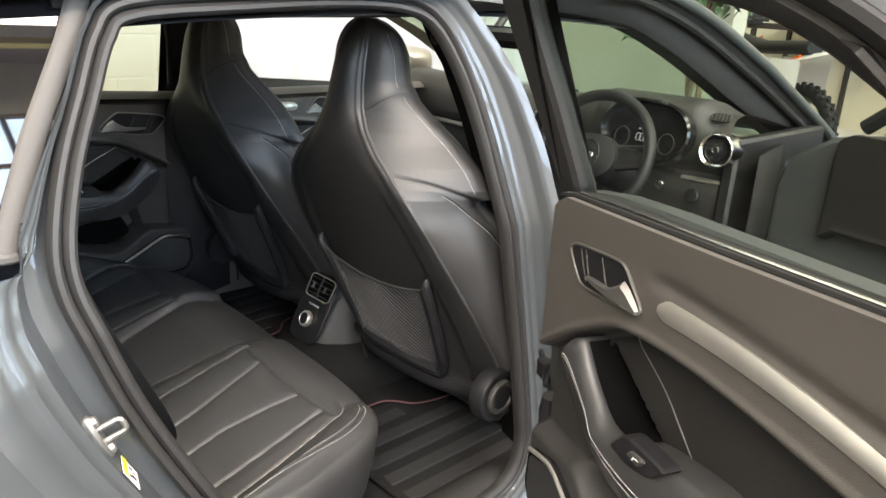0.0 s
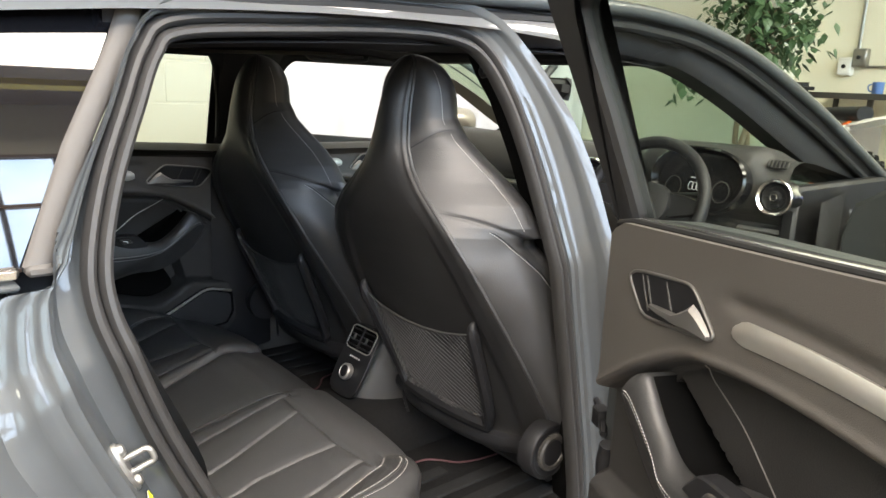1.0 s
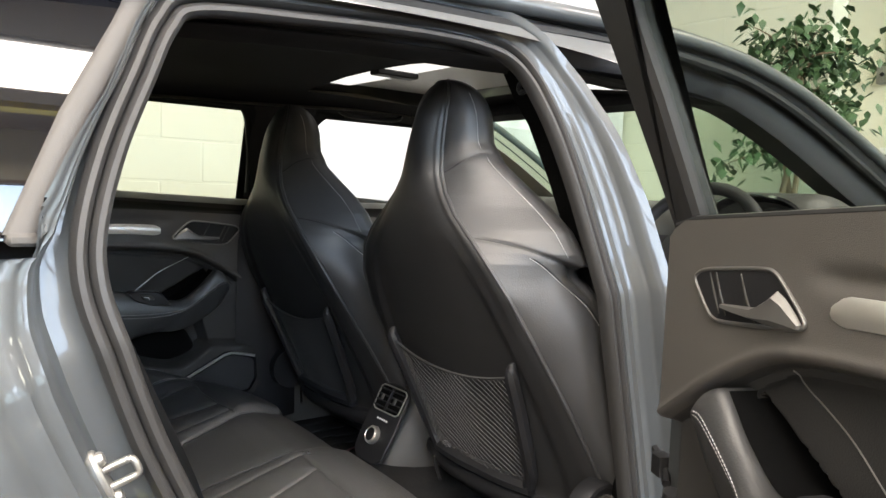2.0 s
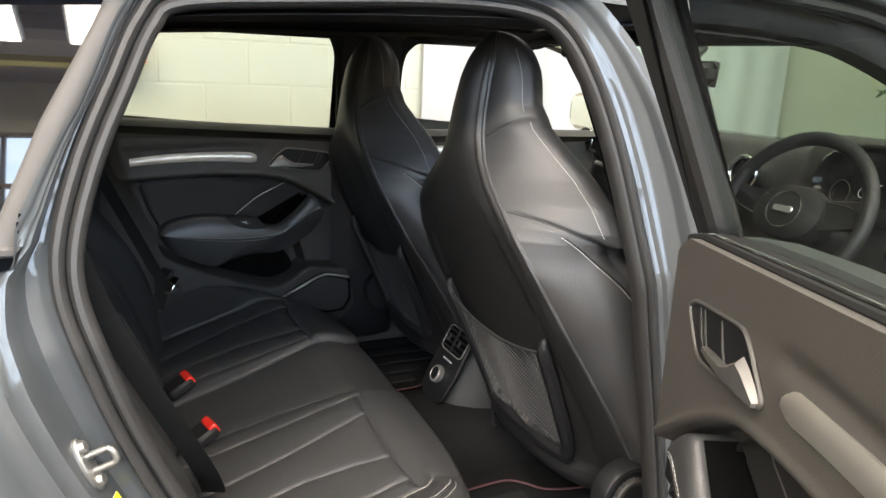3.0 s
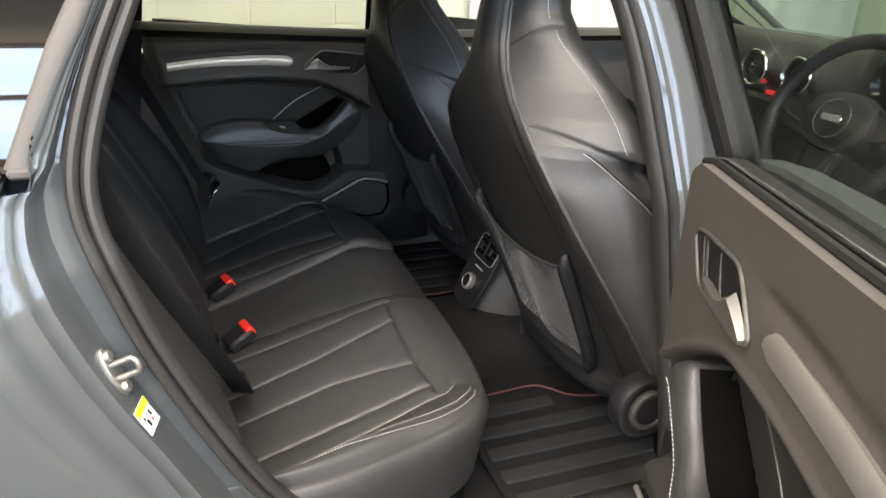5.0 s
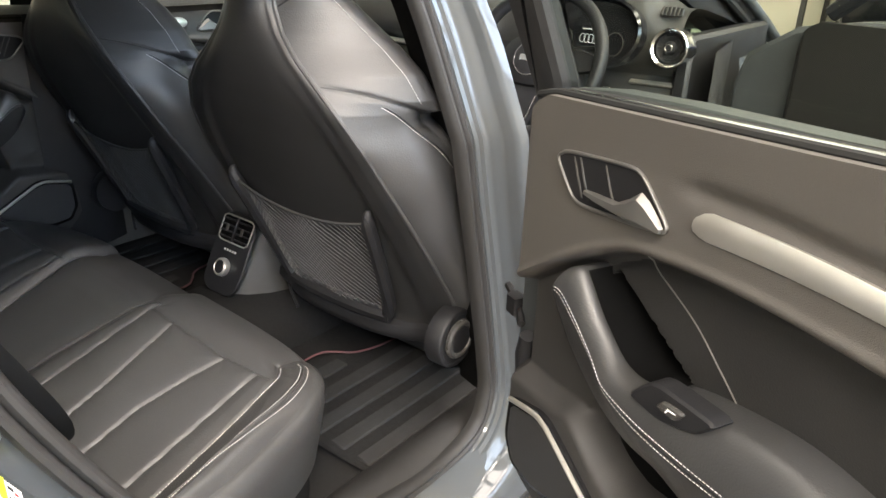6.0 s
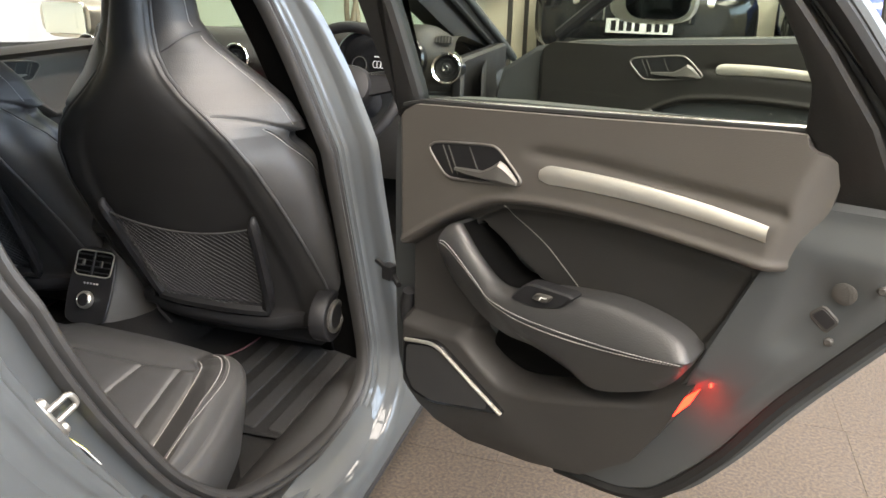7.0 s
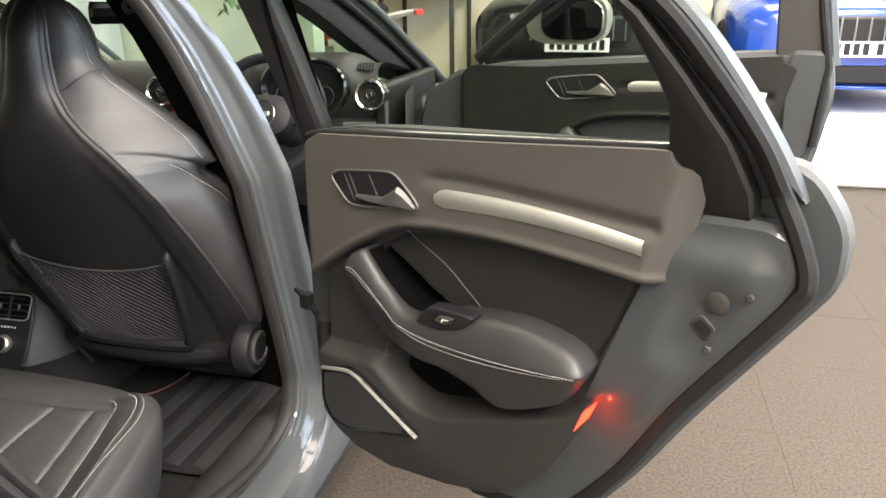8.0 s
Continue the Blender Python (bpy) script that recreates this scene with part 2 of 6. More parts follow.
LEFTX, FRONTY, RIGHTX, BACKY, FARY, HIGH, STAGE = -2.5, 4.0, 6.0, -6.0, 9.5, 5.2, 0.45
WIN_Y0, WIN_Y1, WIN_Z0, WIN_Z1, WIN_ZM = -5.5, 6.0, 2.20, 4.08, 3.20
ground = setting("ground", box(-6, 14, -10, 16, -0.2, -0.004), FLOOR, "brown speckled rubber tile workshop floor")
wall_left = setting("wall_left", box(LEFTX - 0.2, LEFTX, BACKY, FRONTY + 0.2, 0, HIGH), BLOCK, "cream painted concrete block wall")
wall_front = setting("wall_front", box(LEFTX, -0.83, FRONTY, FRONTY + 0.2, 0, HIGH), BLOCK, "cream painted concrete block wall")
setting("wall_return", box(LEFTX, LEFTX + 0.2, FRONTY + 0.2, 6.6, 0, HIGH), PLASTER, "cream painted plain wall")
setting("wall_recess", box(LEFTX + 0.2, 2.2, 6.4, 6.6, 0, HIGH), PLASTER, "cream painted wall with grey conduits")
setting("wall_far", box(2.0, RIGHTX + 0.2, FARY, FARY + 0.2, 0, HIGH), PLASTER, "cream painted plain far wall")
setting("wall_side", box(2.0, 2.2, 6.6, FARY, 0, HIGH), PLASTER, "cream painted plain side wall")
# doorway, bright panel and lamp added out of view to light the cabin
setting("wall_back", joined(box(LEFTX - 0.2, 1.6, BACKY - 0.2, BACKY, 0, HIGH), box(5.4, RIGHTX + 0.2, BACKY - 0.2, BACKY, 0, HIGH), box(1.6, 5.4, BACKY - 0.2, BACKY, 3.4, HIGH)), PLASTER, "cream painted back wall with an added doorway, out of view")
setting("backdrop_fill", box(0.5, 6.5, BACKY - 1.2, BACKY - 1.15, 0, 4.2), WHITEGLOW, "bright panel added behind the doorway as fill light")
area_lamp("doorway_fill_light", Matrix.Translation((3.5, BACKY - 0.1, 1.75)) @ Euler((radians(90), 0, 0)).to_matrix().to_4x4(), 3.6, 3.2, 45, (1.0, 0.98, 0.95))
setting("wall_right", joined(box(RIGHTX, RIGHTX + 0.2, BACKY, FARY, 0, WIN_Z0), box(RIGHTX, RIGHTX + 0.2, BACKY, FARY, WIN_Z1, HIGH), box(RIGHTX, RIGHTX + 0.2, BACKY, WIN_Y0, WIN_Z0, WIN_Z1), box(RIGHTX, RIGHTX + 0.2, WIN_Y1, FARY, WIN_Z0, WIN_Z1)), PLASTER, "grey-cream painted wall below a long window")
setting("ceiling", box(LEFTX - 0.2, RIGHTX + 0.2, BACKY - 0.2, FARY + 0.2, HIGH, HIGH + 0.2), BOARDS, "pale brown timber ceiling boards")
setting("stage", joined(box(0.05, RIGHTX, 4.3, FARY, 0, STAGE, 0.02), box(LEFTX + 0.2, 0.046, 5.46, FARY, 0, STAGE, 0.02)), WHITEPAINT, "white painted raised showroom platform")
setting("stage_step", box(LEFTX + 0.2, 0.046, 4.22, 5.456, 0, 0.28, 0.02), WHITEPAINT, "white painted lower step of the platform")
for k, x in enumerate((0.9, 2.6, 4.3)):
    setting("roof_beam", box(x, x + 0.22, BACKY, FARY, HIGH - 0.32, HIGH - 0.004), TIMBER, "brown timber roof beam")
setting("roof_beam", box(4.80, 4.93, BACKY, FARY, HIGH - 0.5, HIGH - 0.38), YELLOWSTEEL, "yellow painted steel crane beam")

# long steel window in the side wall, daylight behind
window = setting("window_1", joined(box(RIGHTX - 0.03, RIGHTX + 0.05, WIN_Y0, WIN_Y1, WIN_Z0 - 0.08, WIN_Z0), box(RIGHTX - 0.03, RIGHTX + 0.05, WIN_Y0, WIN_Y1, WIN_Z1, WIN_Z1 + 0.06), box(RIGHTX - 0.03, RIGHTX + 0.05, WIN_Y0, WIN_Y1, WIN_ZM - 0.03, WIN_ZM + 0.03)), TIMBER, "long steel-framed industrial window with daylight behind")
for y in np.arange(WIN_Y0, WIN_Y1 + 0.1, 0.5):
    part("mullion", box(RIGHTX + 0.0, RIGHTX + 0.05, y - 0.02, y + 0.02, WIN_Z0, WIN_Z1), DARKSTEEL, window)
for y in np.arange(WIN_Y0, WIN_Y1 - 0.1, 0.5):
    for a, b in ((WIN_Z0, WIN_ZM - 0.03), (WIN_ZM + 0.03, WIN_Z1)):
        part("pane", box(RIGHTX + 0.055, RIGHTX + 0.06, y + 0.02, y + 0.48, a, b, 0.001), SKYPANE, window)

# bright white curtain on the side wall ahead, glow added for brightness; block joints
setting("backdrop_curtain", sheet(lambda y, z: (LEFTX + 0.05 + 0.012 * math.sin(y * 22), y, z), np.linspace(1.02, FRONTY - 0.04, 120), (0.1, 1.6, 3.2)), WHITEGLOW, "bright white curtain with an added glow")


def block_wall(wall, along, at, lo, hi, rows):
    """Single painted blocks, 440 by 215 mm, proud of their joints."""
    for r in rows:
        z = 0.225 * r
        a = lo + (0.225 if r % 2 else 0.0) - 0.45
        while a < hi:
            p, q = max(a + 0.0025, lo), min(a + 0.4475, hi)
            if q - p > 0.04:
                d = 0.0014 + 0.0008 * random.random()
                g = box(at - 0.01, at + d, p, q, z + 0.004, z + 0.221, 0.004) if along == "y" else box(p, q, at - d, at + 0.01, z + 0.004, z + 0.221, 0.004)
                part("block", g, BLOCK, wall)
            a += 0.45


# ---- the car ----
car = thing("car", "glossy grey five-door hatchback with open rear and front doors", "car")


def smooth01(a):
    a = np.clip(a, 0, 1)
    return a * a * (3 - 2 * a)


def mirrored(geo):
    V, F = geo
    return np.asarray(V) * (-1, 1, 1), F


def side_x(z):
    """How far the door opening's edge stands from the car's middle at a height."""
    return float(np.interp(z, (0.2, 0.4, 0.95, 1.38, 1.5), (0.74, 0.745, 0.70, 0.56, 0.50)))


OPENING = rounded([(-0.60, 1.337), (-0.45, 1.352), (-0.24, 1.366), (-0.11, 1.362), (-0.045, 1.335), (0.0, 1.26), (0.03, 1.155), (0.05, 1.03), (0.072, 0.87),
                   (0.097, 0.70), (0.12, 0.52), (0.12, 0.43), (0.07, 0.365), (-0.083, 0.352), (-0.23, 0.38), (-0.388, 0.435), (-0.472, 0.491), (-0.555, 0.586),
                   (-0.62, 0.70), (-0.68, 0.83), (-0.718, 0.94), (-0.737, 1.01), (-0.734, 1.07), (-0.708, 1.155), (-0.67, 1.24), (-0.636, 1.31)], 260)


def outward(o):
    t = np.roll(o, -1, 0) - np.roll(o, 1, 0)
    t /= np.linalg.norm(t, axis=1)[:, None]
    nrm = np.stack([-t[:, 1], t[:, 0]], 1)
    return nrm if ((o - o.mean(0)) * nrm).sum() > 0 else -nrm


NORMALS = outward(OPENING)


def opening_ring(off, dx, spread=None):
    k = np.ones(len(OPENING)) if spread is None else spread
    q = OPENING + NORMALS * (off * k)[:, None]
    return np.array([(side_x(z0) + dx, y, z) for (y, z), (_, z0) in zip(q, OPENING)])


# the painted jamb: a flat band by the seal, a step for the striker, ridges out to the corner; narrow above and at the roof
LEAN_BACK = smooth01(-NORMALS[:, 0] * 2.2)
REAR = np.interp(OPENING[:, 1], (0.5, 0.72, 0.83, 0.93, 0.99, 1.03, 1.055, 1.09, 1.13, 1.2, 1.4), (0.85, 0.85, 1.0, 1.1, 1.05, 0.85, 0.40, 0.26, 0.20, 0.10, 0.12))
RISE = np.interp(OPENING[:, 1], (0.90, 0.97, 1.03, 1.07, 1.2), (1.0, 0.85, 0.45, 0.22, 0.22))
FRONT_SPREAD = 0.6 + 0.1 * np.clip(-NORMALS[:, 1], 0, 1) - 0.2 * np.clip(NORMALS[:, 1], 0, 1)
FRONT_RISE = 1.0 - 0.72 * smooth01(NORMALS[:, 1] * 1.6)
STEP_BACK = ((0.033, -0.010), (0.037, -0.018), (0.050, -0.024), (0.063, -0.024), (0.069, -0.017), (0.073, -0.004), (0.077, 0.016), (0.082, 0.026), (0.090, 0.028), (0.095, 0.032), (0.099, 0.039), (0.108, 0.042), (0.118, 0.044), (0.124, 0.050), (0.130, 0.057), (0.138, 0.062), (0.147, 0.065), (0.158, 0.068))
STEP_FRONT = ((0.033, -0.010), (0.041, 0.003), (0.048, 0.0035), (0.051, 0.004), (0.056, 0.011), (0.063, 0.0115), (0.071, 0.012), (0.079, 0.019), (0.093, 0.019), (0.103, 0.024), (0.110, 0.034), (0.119, 0.037), (0.127, 0.048), (0.133, 0.064), (0.143, 0.074), (0.150, 0.076), (0.155, 0.078), (0.173, 0.082))


def jamb_ring(back, front_):
    w = LEAN_BACK
    off = w * (0.033 + (back[0] - 0.033) * REAR) + (1 - w) * front_[0] * FRONT_SPREAD
    dx = w * back[1] * np.where(back[1] > 0, RISE, 1.0) + (1 - w) * front_[1] * FRONT_RISE
    q = OPENING + NORMALS * off[:, None]
    return np.array([(side_x(z0) + d, y, min(z, 1.040) if y < -0.802 else z) for (y, z), (_, z0), d in zip(q, OPENING, dx)])


JAMB_EDGE = jamb_ring(STEP_BACK[-1], STEP_FRONT[-1])
CREASE = sorted((p[2], p[1], p[0]) for p, w, (_, z0) in zip(JAMB_EDGE, LEAN_BACK, OPENING) if w > 0.9 and 0.40 < z0 < 1.035)
CREASE_Z, CREASE_Y, CREASE_X = np.array(CREASE).T


def flank_point(v, z):
    """The quarter panel behind the jamb's outer crease, rolling in to the window above."""
    y0, x0 = float(np.interp(z, CREASE_Z, CREASE_Y)), float(np.interp(z, CREASE_Z, CREASE_X))
    x1 = 0.800 - 9.5 * max(z - 0.935, 0) ** 2 - 0.05 * max(0.7 - z, 0)
    return x0 + (x1 - x0) * float(smooth01(v * 3.5)) ** 0.6, y0 - 0.9 * v ** 1.5, z


part("door_seal", loft([opening_ring(o, d) for o, d in ((-0.001, -0.016), (-0.004, -0.004), (-0.001, 0.007), (0.004, 0.011), (0.010, 0.010), (0.014, 0.004), (0.016, -0.004))]), RUBBER, car, "grey rubber door seal")
part("outer_seal", loft([opening_ring(o, d) for o, d in ((0.015, -0.006), (0.018, 0.006), (0.023, 0.010), (0.029, 0.008), (0.033, 0.0), (0.034, -0.008))]), RUBBER, car, "grey rubber outer door seal")
part("body_side", loft([jamb_ring(a, b) for a, b in zip(STEP_BACK, STEP_FRONT)]), PAINT, car, "glossy grey painted door jamb")
part("quarter_panel", sheet(flank_point, np.linspace(0, 1, 30), np.linspace(0.32, 1.038, 40)), PAINT, car, "glossy grey painted rear quarter panel")

# rear quarter window with its wide rubber frame and bright strip
GLASS_EDGE = ((1.40, -0.668), (1.32, -0.703), (1.20, -0.770), (1.055, -0.835))


def edge_y(z):
    return float(np.interp(-z, [-a for a, _ in GLASS_EDGE], [b for _, b in GLASS_EDGE]))


def window_x(z):
    return side_x(z) - 0.002


quarter = part("quarter_window", sheet(lambda v, z: (window_x(z) - 0.003 - 0.004 * v - 0.34 * (z - 1.21) ** 2, edge_y(z) + 0.004 - 0.75 * v, z), np.linspace(0, 1, 8), np.linspace(1.055, 1.40, 30)), PRIVACY, car, "dark privacy glass rear quarter window")
part("window_rubber", joined(sheet(lambda v, z: (window_x(z) + 0.007 * math.sin(v * 3.14) ** 0.5 - 0.003, edge_y(z) - 0.001 + 0.034 * v, z), np.linspace(0, 1, 13), np.linspace(1.062, 1.40, 16)),
     box(window_x(1.05) - 0.03, window_x(1.05) + 0.004, edge_y(1.06) + 0.003, edge_y(1.06) + 0.034, 1.050, 1.064, 0.004)), FRAMETRIM, quarter, "wide satin grey window frame")
part("rubber_groove", sheet(lambda v, z: (window_x(z) + 0.001, edge_y(z) + 0.033 + 0.008 * v, z), np.linspace(0, 1, 3), np.linspace(1.062, 1.38, 16)), BLACK, quarter)
part("top_rubber", pipe([(window_x(1.385) + 0.002, y, 1.392 - 0.02 * (y + 0.7) ** 2) for y in np.linspace(-0.66, -1.45, 16)], 0.012, 8), FRAMETRIM, quarter)
part("bright_strip", box(0.62, 0.664, -1.7, -0.836, 1.046, 1.062, 0.004), CHROME, quarter, "bright chrome window strip")
part("strip_lip", box(0.60, 0.672, -1.7, -0.838, 1.036, 1.0445, 0.003), PAINT, quarter)

# door striker and warning label on the step of the jamb: along the edge, across, and out towards the opening
STEP_RINGS = [jamb_ring(a, b) for a, b in zip(STEP_BACK, STEP_FRONT)]


def on_step(z, share, lift, turn=0.0):
    """A frame on the step's face at a height: along the edge, across the face, out towards the opening."""
    low, high = STEP_RINGS[4], STEP_RINGS[7]
    mid = low * (1 - share) + high * share
    k = min((abs(p[2] - z) + (9 if w < 0.9 else 0), n) for n, (p, w) in enumerate(zip(mid, LEAN_BACK)))[1]
    along = Vector(mid[k + 4] - mid[k - 4]).normalized()
    along = along if along.z < 0 else -along
    out = Vector(high[k] - low[k]).cross(along).normalized()
    out = out if out.y > 0 else -out
    m = Matrix((along, out.cross(along), out)).transposed().to_4x4()
    return Matrix.Translation(Vector(mid[k]) + out * lift) @ m @ Euler((0, 0, radians(turn))).to_matrix().to_4x4()


JAMB = on_step(0.797, 0.42, 0.003, -6)
striker = part("striker", moved(slab([(0.036 * math.cos(a), 0.014 * math.sin(a)) for a in np.linspace(0, 2 * math.pi, 28, endpoint=False)], -0.006, 0.004, 0.002), JAMB), GREYSTEEL, car, "zinc-plated door striker with two bolts")
part("striker_loop", moved(pipe(rounded([(-0.010, 0.0, 0.0), (-0.010, 0.0, 0.022), (-0.008, 0.0, 0.034), (0.008, 0.0, 0.034), (0.010, 0.0, 0.022), (0.010, 0.0, 0.0)], 24, False), 0.0042, 10), JAMB), GREYSTEEL, striker)
for a in (-0.023, 0.023):
    part("bolt", moved(turned(((0.0085, 0), (0.0085, 0.003), (0.006, 0.006), (0.004, 0.0061)), 12), JAMB @ Matrix.Translation((a, 0, 0.004))), GREYSTEEL, striker)
LABEL = on_step(0.738, 0.52, 0.003) @ Matrix.Diagonal((0.72, 1.0, 1, 1))
label = part("warning_label", moved(box(-0.028, 0.028, -0.019, 0.019, 0, 0.0012, 0.0004), LABEL), WHITELABEL, car, "white warning label with a yellow band")
part("yellow_band", moved(box(-0.028, -0.012, -0.019, 0.019, 0.0014, 0.002, 0.0002), LABEL), YELLOW, label)
for x, y, r, mt in ((0.0, 0.008, 0.006, BLACK), (0.01, -0.006, 0.007, BLACK), (0.012, 0.004, 0.004, REDPLASTIC), (-0.003, -0.010, 0.004, BLACK)):
    part("mark", moved(box(x - r, x + r, y - r * 0.4, y + r * 0.4, 0.0014, 0.002, 0.0002), LABEL), mt, label)

# roof, rails, pillars, windscreen
part("roof", sheet(lambda u, v: (u * 0.585, v, 1.475 - 0.045 * u * u - 0.04 * ((v - 0.1) / 1.0) ** 2 if v < 0.1 else 1.475 - 0.045 * u * u - 0.05 * ((v - 0.1) / 0.6) ** 2), np.linspace(-1, 1, 13), np.linspace(-1.4, 0.62, 15)), PAINT, car)
HOLE_X, HOLE_Y0, HOLE_Y1 = 0.36, 0.02, 0.46


def liner_z(x, y):
    return 1.41 - 0.05 * (x / 0.56) ** 2 - 0.03 * ((y - 0.1) / 0.7) ** 2


part("headliner", joined(*[sheet(lambda x, y: (x, y, liner_z(x, y)), np.linspace(a, b, 9), np.linspace(c, d, 9)) for a, b, c, d in ((-0.565, 0.565, -1.35, HOLE_Y0), (-0.565, -HOLE_X, HOLE_Y0, HOLE_Y1), (HOLE_X, 0.565, HOLE_Y0, HOLE_Y1), (-0.565, 0.565, HOLE_Y1, 0.62))]), HEADLINER, car, "black cloth headliner")
sunroof = part("sunroof", box(-HOLE_X, HOLE_X, HOLE_Y0, HOLE_Y1, 1.425, 1.43, 0.002), WHITELABEL, car, "pale sunroof blind half open under glass")
# the glass glows in place of light coming through from above
part("sunroof_glass", box(-HOLE_X + 0.03, HOLE_X - 0.03, HOLE_Y0 + 0.02, HOLE_Y0 + 0.12, 1.416, 1.42, 0.001), glow("sunroof_glow", (1.0, 0.97, 0.92), 0.7), sunroof, "sunroof glass with the light above as a glow")
part("crossbar", box(-0.03, 0.01, HOLE_Y0, HOLE_Y0 + 0.12, 1.400, 1.414, 0.003), BLACK, sunroof)
part("roof_rail", sheet(lambda v, y: (0.592 - 0.065 * v + 0.012 * math.sin(v * 3.14), y, 1.392 + 0.062 * math.sin(v * 1.5) - 0.09 * (y + 0.15) ** 2 * (1 - v)), np.linspace(0, 1, 9), np.linspace(-1.3, 0.2, 16)), PAINT, car)

OUTER = rounded([(0.59, -0.70, 1.405), (0.592, -0.40, 1.432), (0.588, -0.06, 1.445), (0.58, 0.3, 1.462), (0.58, 0.5, 1.46), (0.585, 0.70, 1.44), (0.607, 0.925, 1.383), (0.648, 1.22, 1.262), (0.679, 1.40, 1.168), (0.716, 1.60, 1.06), (0.737, 1.72, 0.988)], 48, False)
INNER = rounded([(0.545, -0.70, 1.33), (0.545, -0.40, 1.35), (0.545, -0.06, 1.36), (0.54, 0.3, 1.375), (0.543, 0.5, 1.365), (0.55, 0.66, 1.345), (0.576, 0.877, 1.268), (0.612, 1.12, 1.155), (0.638, 1.29, 1.08), (0.66, 1.42, 1.02), (0.67, 1.5, 0.98)], 48, False)
for flip in (False, True):
    f = mirrored if flip else (lambda g: g)
    rail = part("front_pillar", f(pipe(OUTER, 0.016, 10)), PAINT, car, "glossy painted roof rail and front pillar")
    part("pillar_seal", f(pipe(OUTER * 0.62 + INNER * 0.38 + (0.004, 0, 0), 0.012, 8)), DARKRUBBER, rail)
    part("pillar_trim", f(loft([OUTER - (0, 0, 0.006), OUTER * 0.75 + INNER * 0.25 - (0.006, 0, 0), OUTER * 0.5 + INNER * 0.5 - (0.008, 0, 0), OUTER * 0.2 + INNER * 0.8 + (0.004, 0, 0), INNER, INNER - (0.05, -0.02, 0.0), INNER - (0.075, -0.05, 0.01)], closed=False)), PILLARGREY if flip else BLACK, rail, "beige-grey front pillar trim" if flip else "")
    part("pillar_speaker", f(box(0.575, 0.60, 1.14, 1.20, 1.09, 1.12, 0.008)), BLACK, rail)
screen_edge = INNER[20:]
part("windscreen", loft([screen_edge * (1 - 2 * s, 1, 1) + (0, 0.10 * (1 - (2 * s - 1) ** 2), 0.01) for s in np.linspace(0, 1, 13)], closed=False), SCREENGLASS, car, "green-tinted windscreen").visible_shadow = False
part("header_trim", box(-0.54, 0.54, 0.52, 0.66, 1.355, 1.385, 0.01), HEADLINER, car)
mirror = part("interior_mirror", moved(box(-0.12, 0.12, -0.015, 0.02, -0.032, 0.032, 0.02), Matrix.Translation((0.02, 0.70, 1.29)) @ Euler((radians(-8), 0, radians(12))).to_matrix().to_4x4()), BLACK, car, "black interior mirror on a stalk")
part("stalk", pipe([(0.02, 0.72, 1.30), (0.01, 0.76, 1.335), (0.0, 0.80, 1.36)], 0.014, 8), BLACK, mirror)

# left side of the cabin: frame round two windows
LEFT_SIDE = lambda z: -(side_x(z) - 0.02)


def left_post(y_low, y_high, wide_low, wide_high, z0, z1, name, material, label=""):
    return part(name, joined(sheet(lambda s, z: (LEFT_SIDE(z) + 0.028 * math.sin(s * 3.14), y_low + (y_high - y_low) * (z - z0) / (z1 - z0) + (wide_low + (wide_high - wide_low) * (z - z0) / (z1 - z0)) * s, z), np.linspace(0, 1, 9), np.linspace(z0, z1, 10)),
                             sheet(lambda s, z: (LEFT_SIDE(z) - 0.06, y_low + (y_high - y_low) * (z - z0) / (z1 - z0) + (wide_low + (wide_high - wide_low) * (z - z0) / (z1 - z0)) * s, z), np.linspace(0, 1, 3), np.linspace(z0, z1, 10))), material, car, label)


left_post(-0.03, -0.055, 0.215, 0.20, 0.35, 1.40, "centre_pillar", BLACK, "dark trim on the pillar between the doors")
left_post(-1.40, -1.35, 0.62, 0.70, 0.4, 1.40, "rear_pillar", HEADLINER, "black trim on the rear pillar")
part("cant_rail", sheet(lambda y, s: (-0.535 - 0.05 * s, y, 1.385 - 0.045 * s), np.linspace(-1.0, 0.62, 20), np.linspace(-0.3, 1, 5)), HEADLINER, car, "black cloth trim above the windows")
for y0, y1 in ((-0.76, -0.03), (0.165, 1.30)):
    part("side_glass", sheet(lambda y, z: (LEFT_SIDE(z) - 0.012, y, z), (y0, y1), np.linspace(1.04, 1.375, 6)), GLASS if y0 > 0 else REARGLASS, car, "clear side window glass").visible_shadow = False
part("window_rubber", pipe(rounded([(-0.612, -0.045, 1.10), (-0.60, -0.048, 1.22), (-0.57, -0.075, 1.335), (-0.562, -0.14, 1.352), (-0.56, -0.50, 1.348), (-0.562, -0.64, 1.335)], 40, False), 0.008, 6), DARKRUBBER, car)
part("belt_left", sheet(lambda y, s: (-0.60 - 0.075 * s, y, 1.077 + 0.042 * max(-y - 0.02, 0) - 0.05 * s * s), np.linspace(-0.75, 1.3, 30), np.linspace(-0.6, 1, 6)), SOFT, car, "grey soft door top")
def rounded_corner(y0, z0, way, r):
    """Trim that rounds off a window's upper corner."""
    arc = [(-0.548, y0 + way * r * (1 - math.sin(a)), z0 - r * (1 - math.cos(a))) for a in np.linspace(0, math.pi / 2, 12)]
    V = [(-0.548, y0 - way * 0.01, z0 + 0.012)] + arc
    part("corner_trim", joined((np.array(V), [(0, i, i + 1) for i in range(1, 12)]), (np.array(V) - (0.012, 0, 0), [(0, i + 1, i) for i in range(1, 12)])), HEADLINER, car)


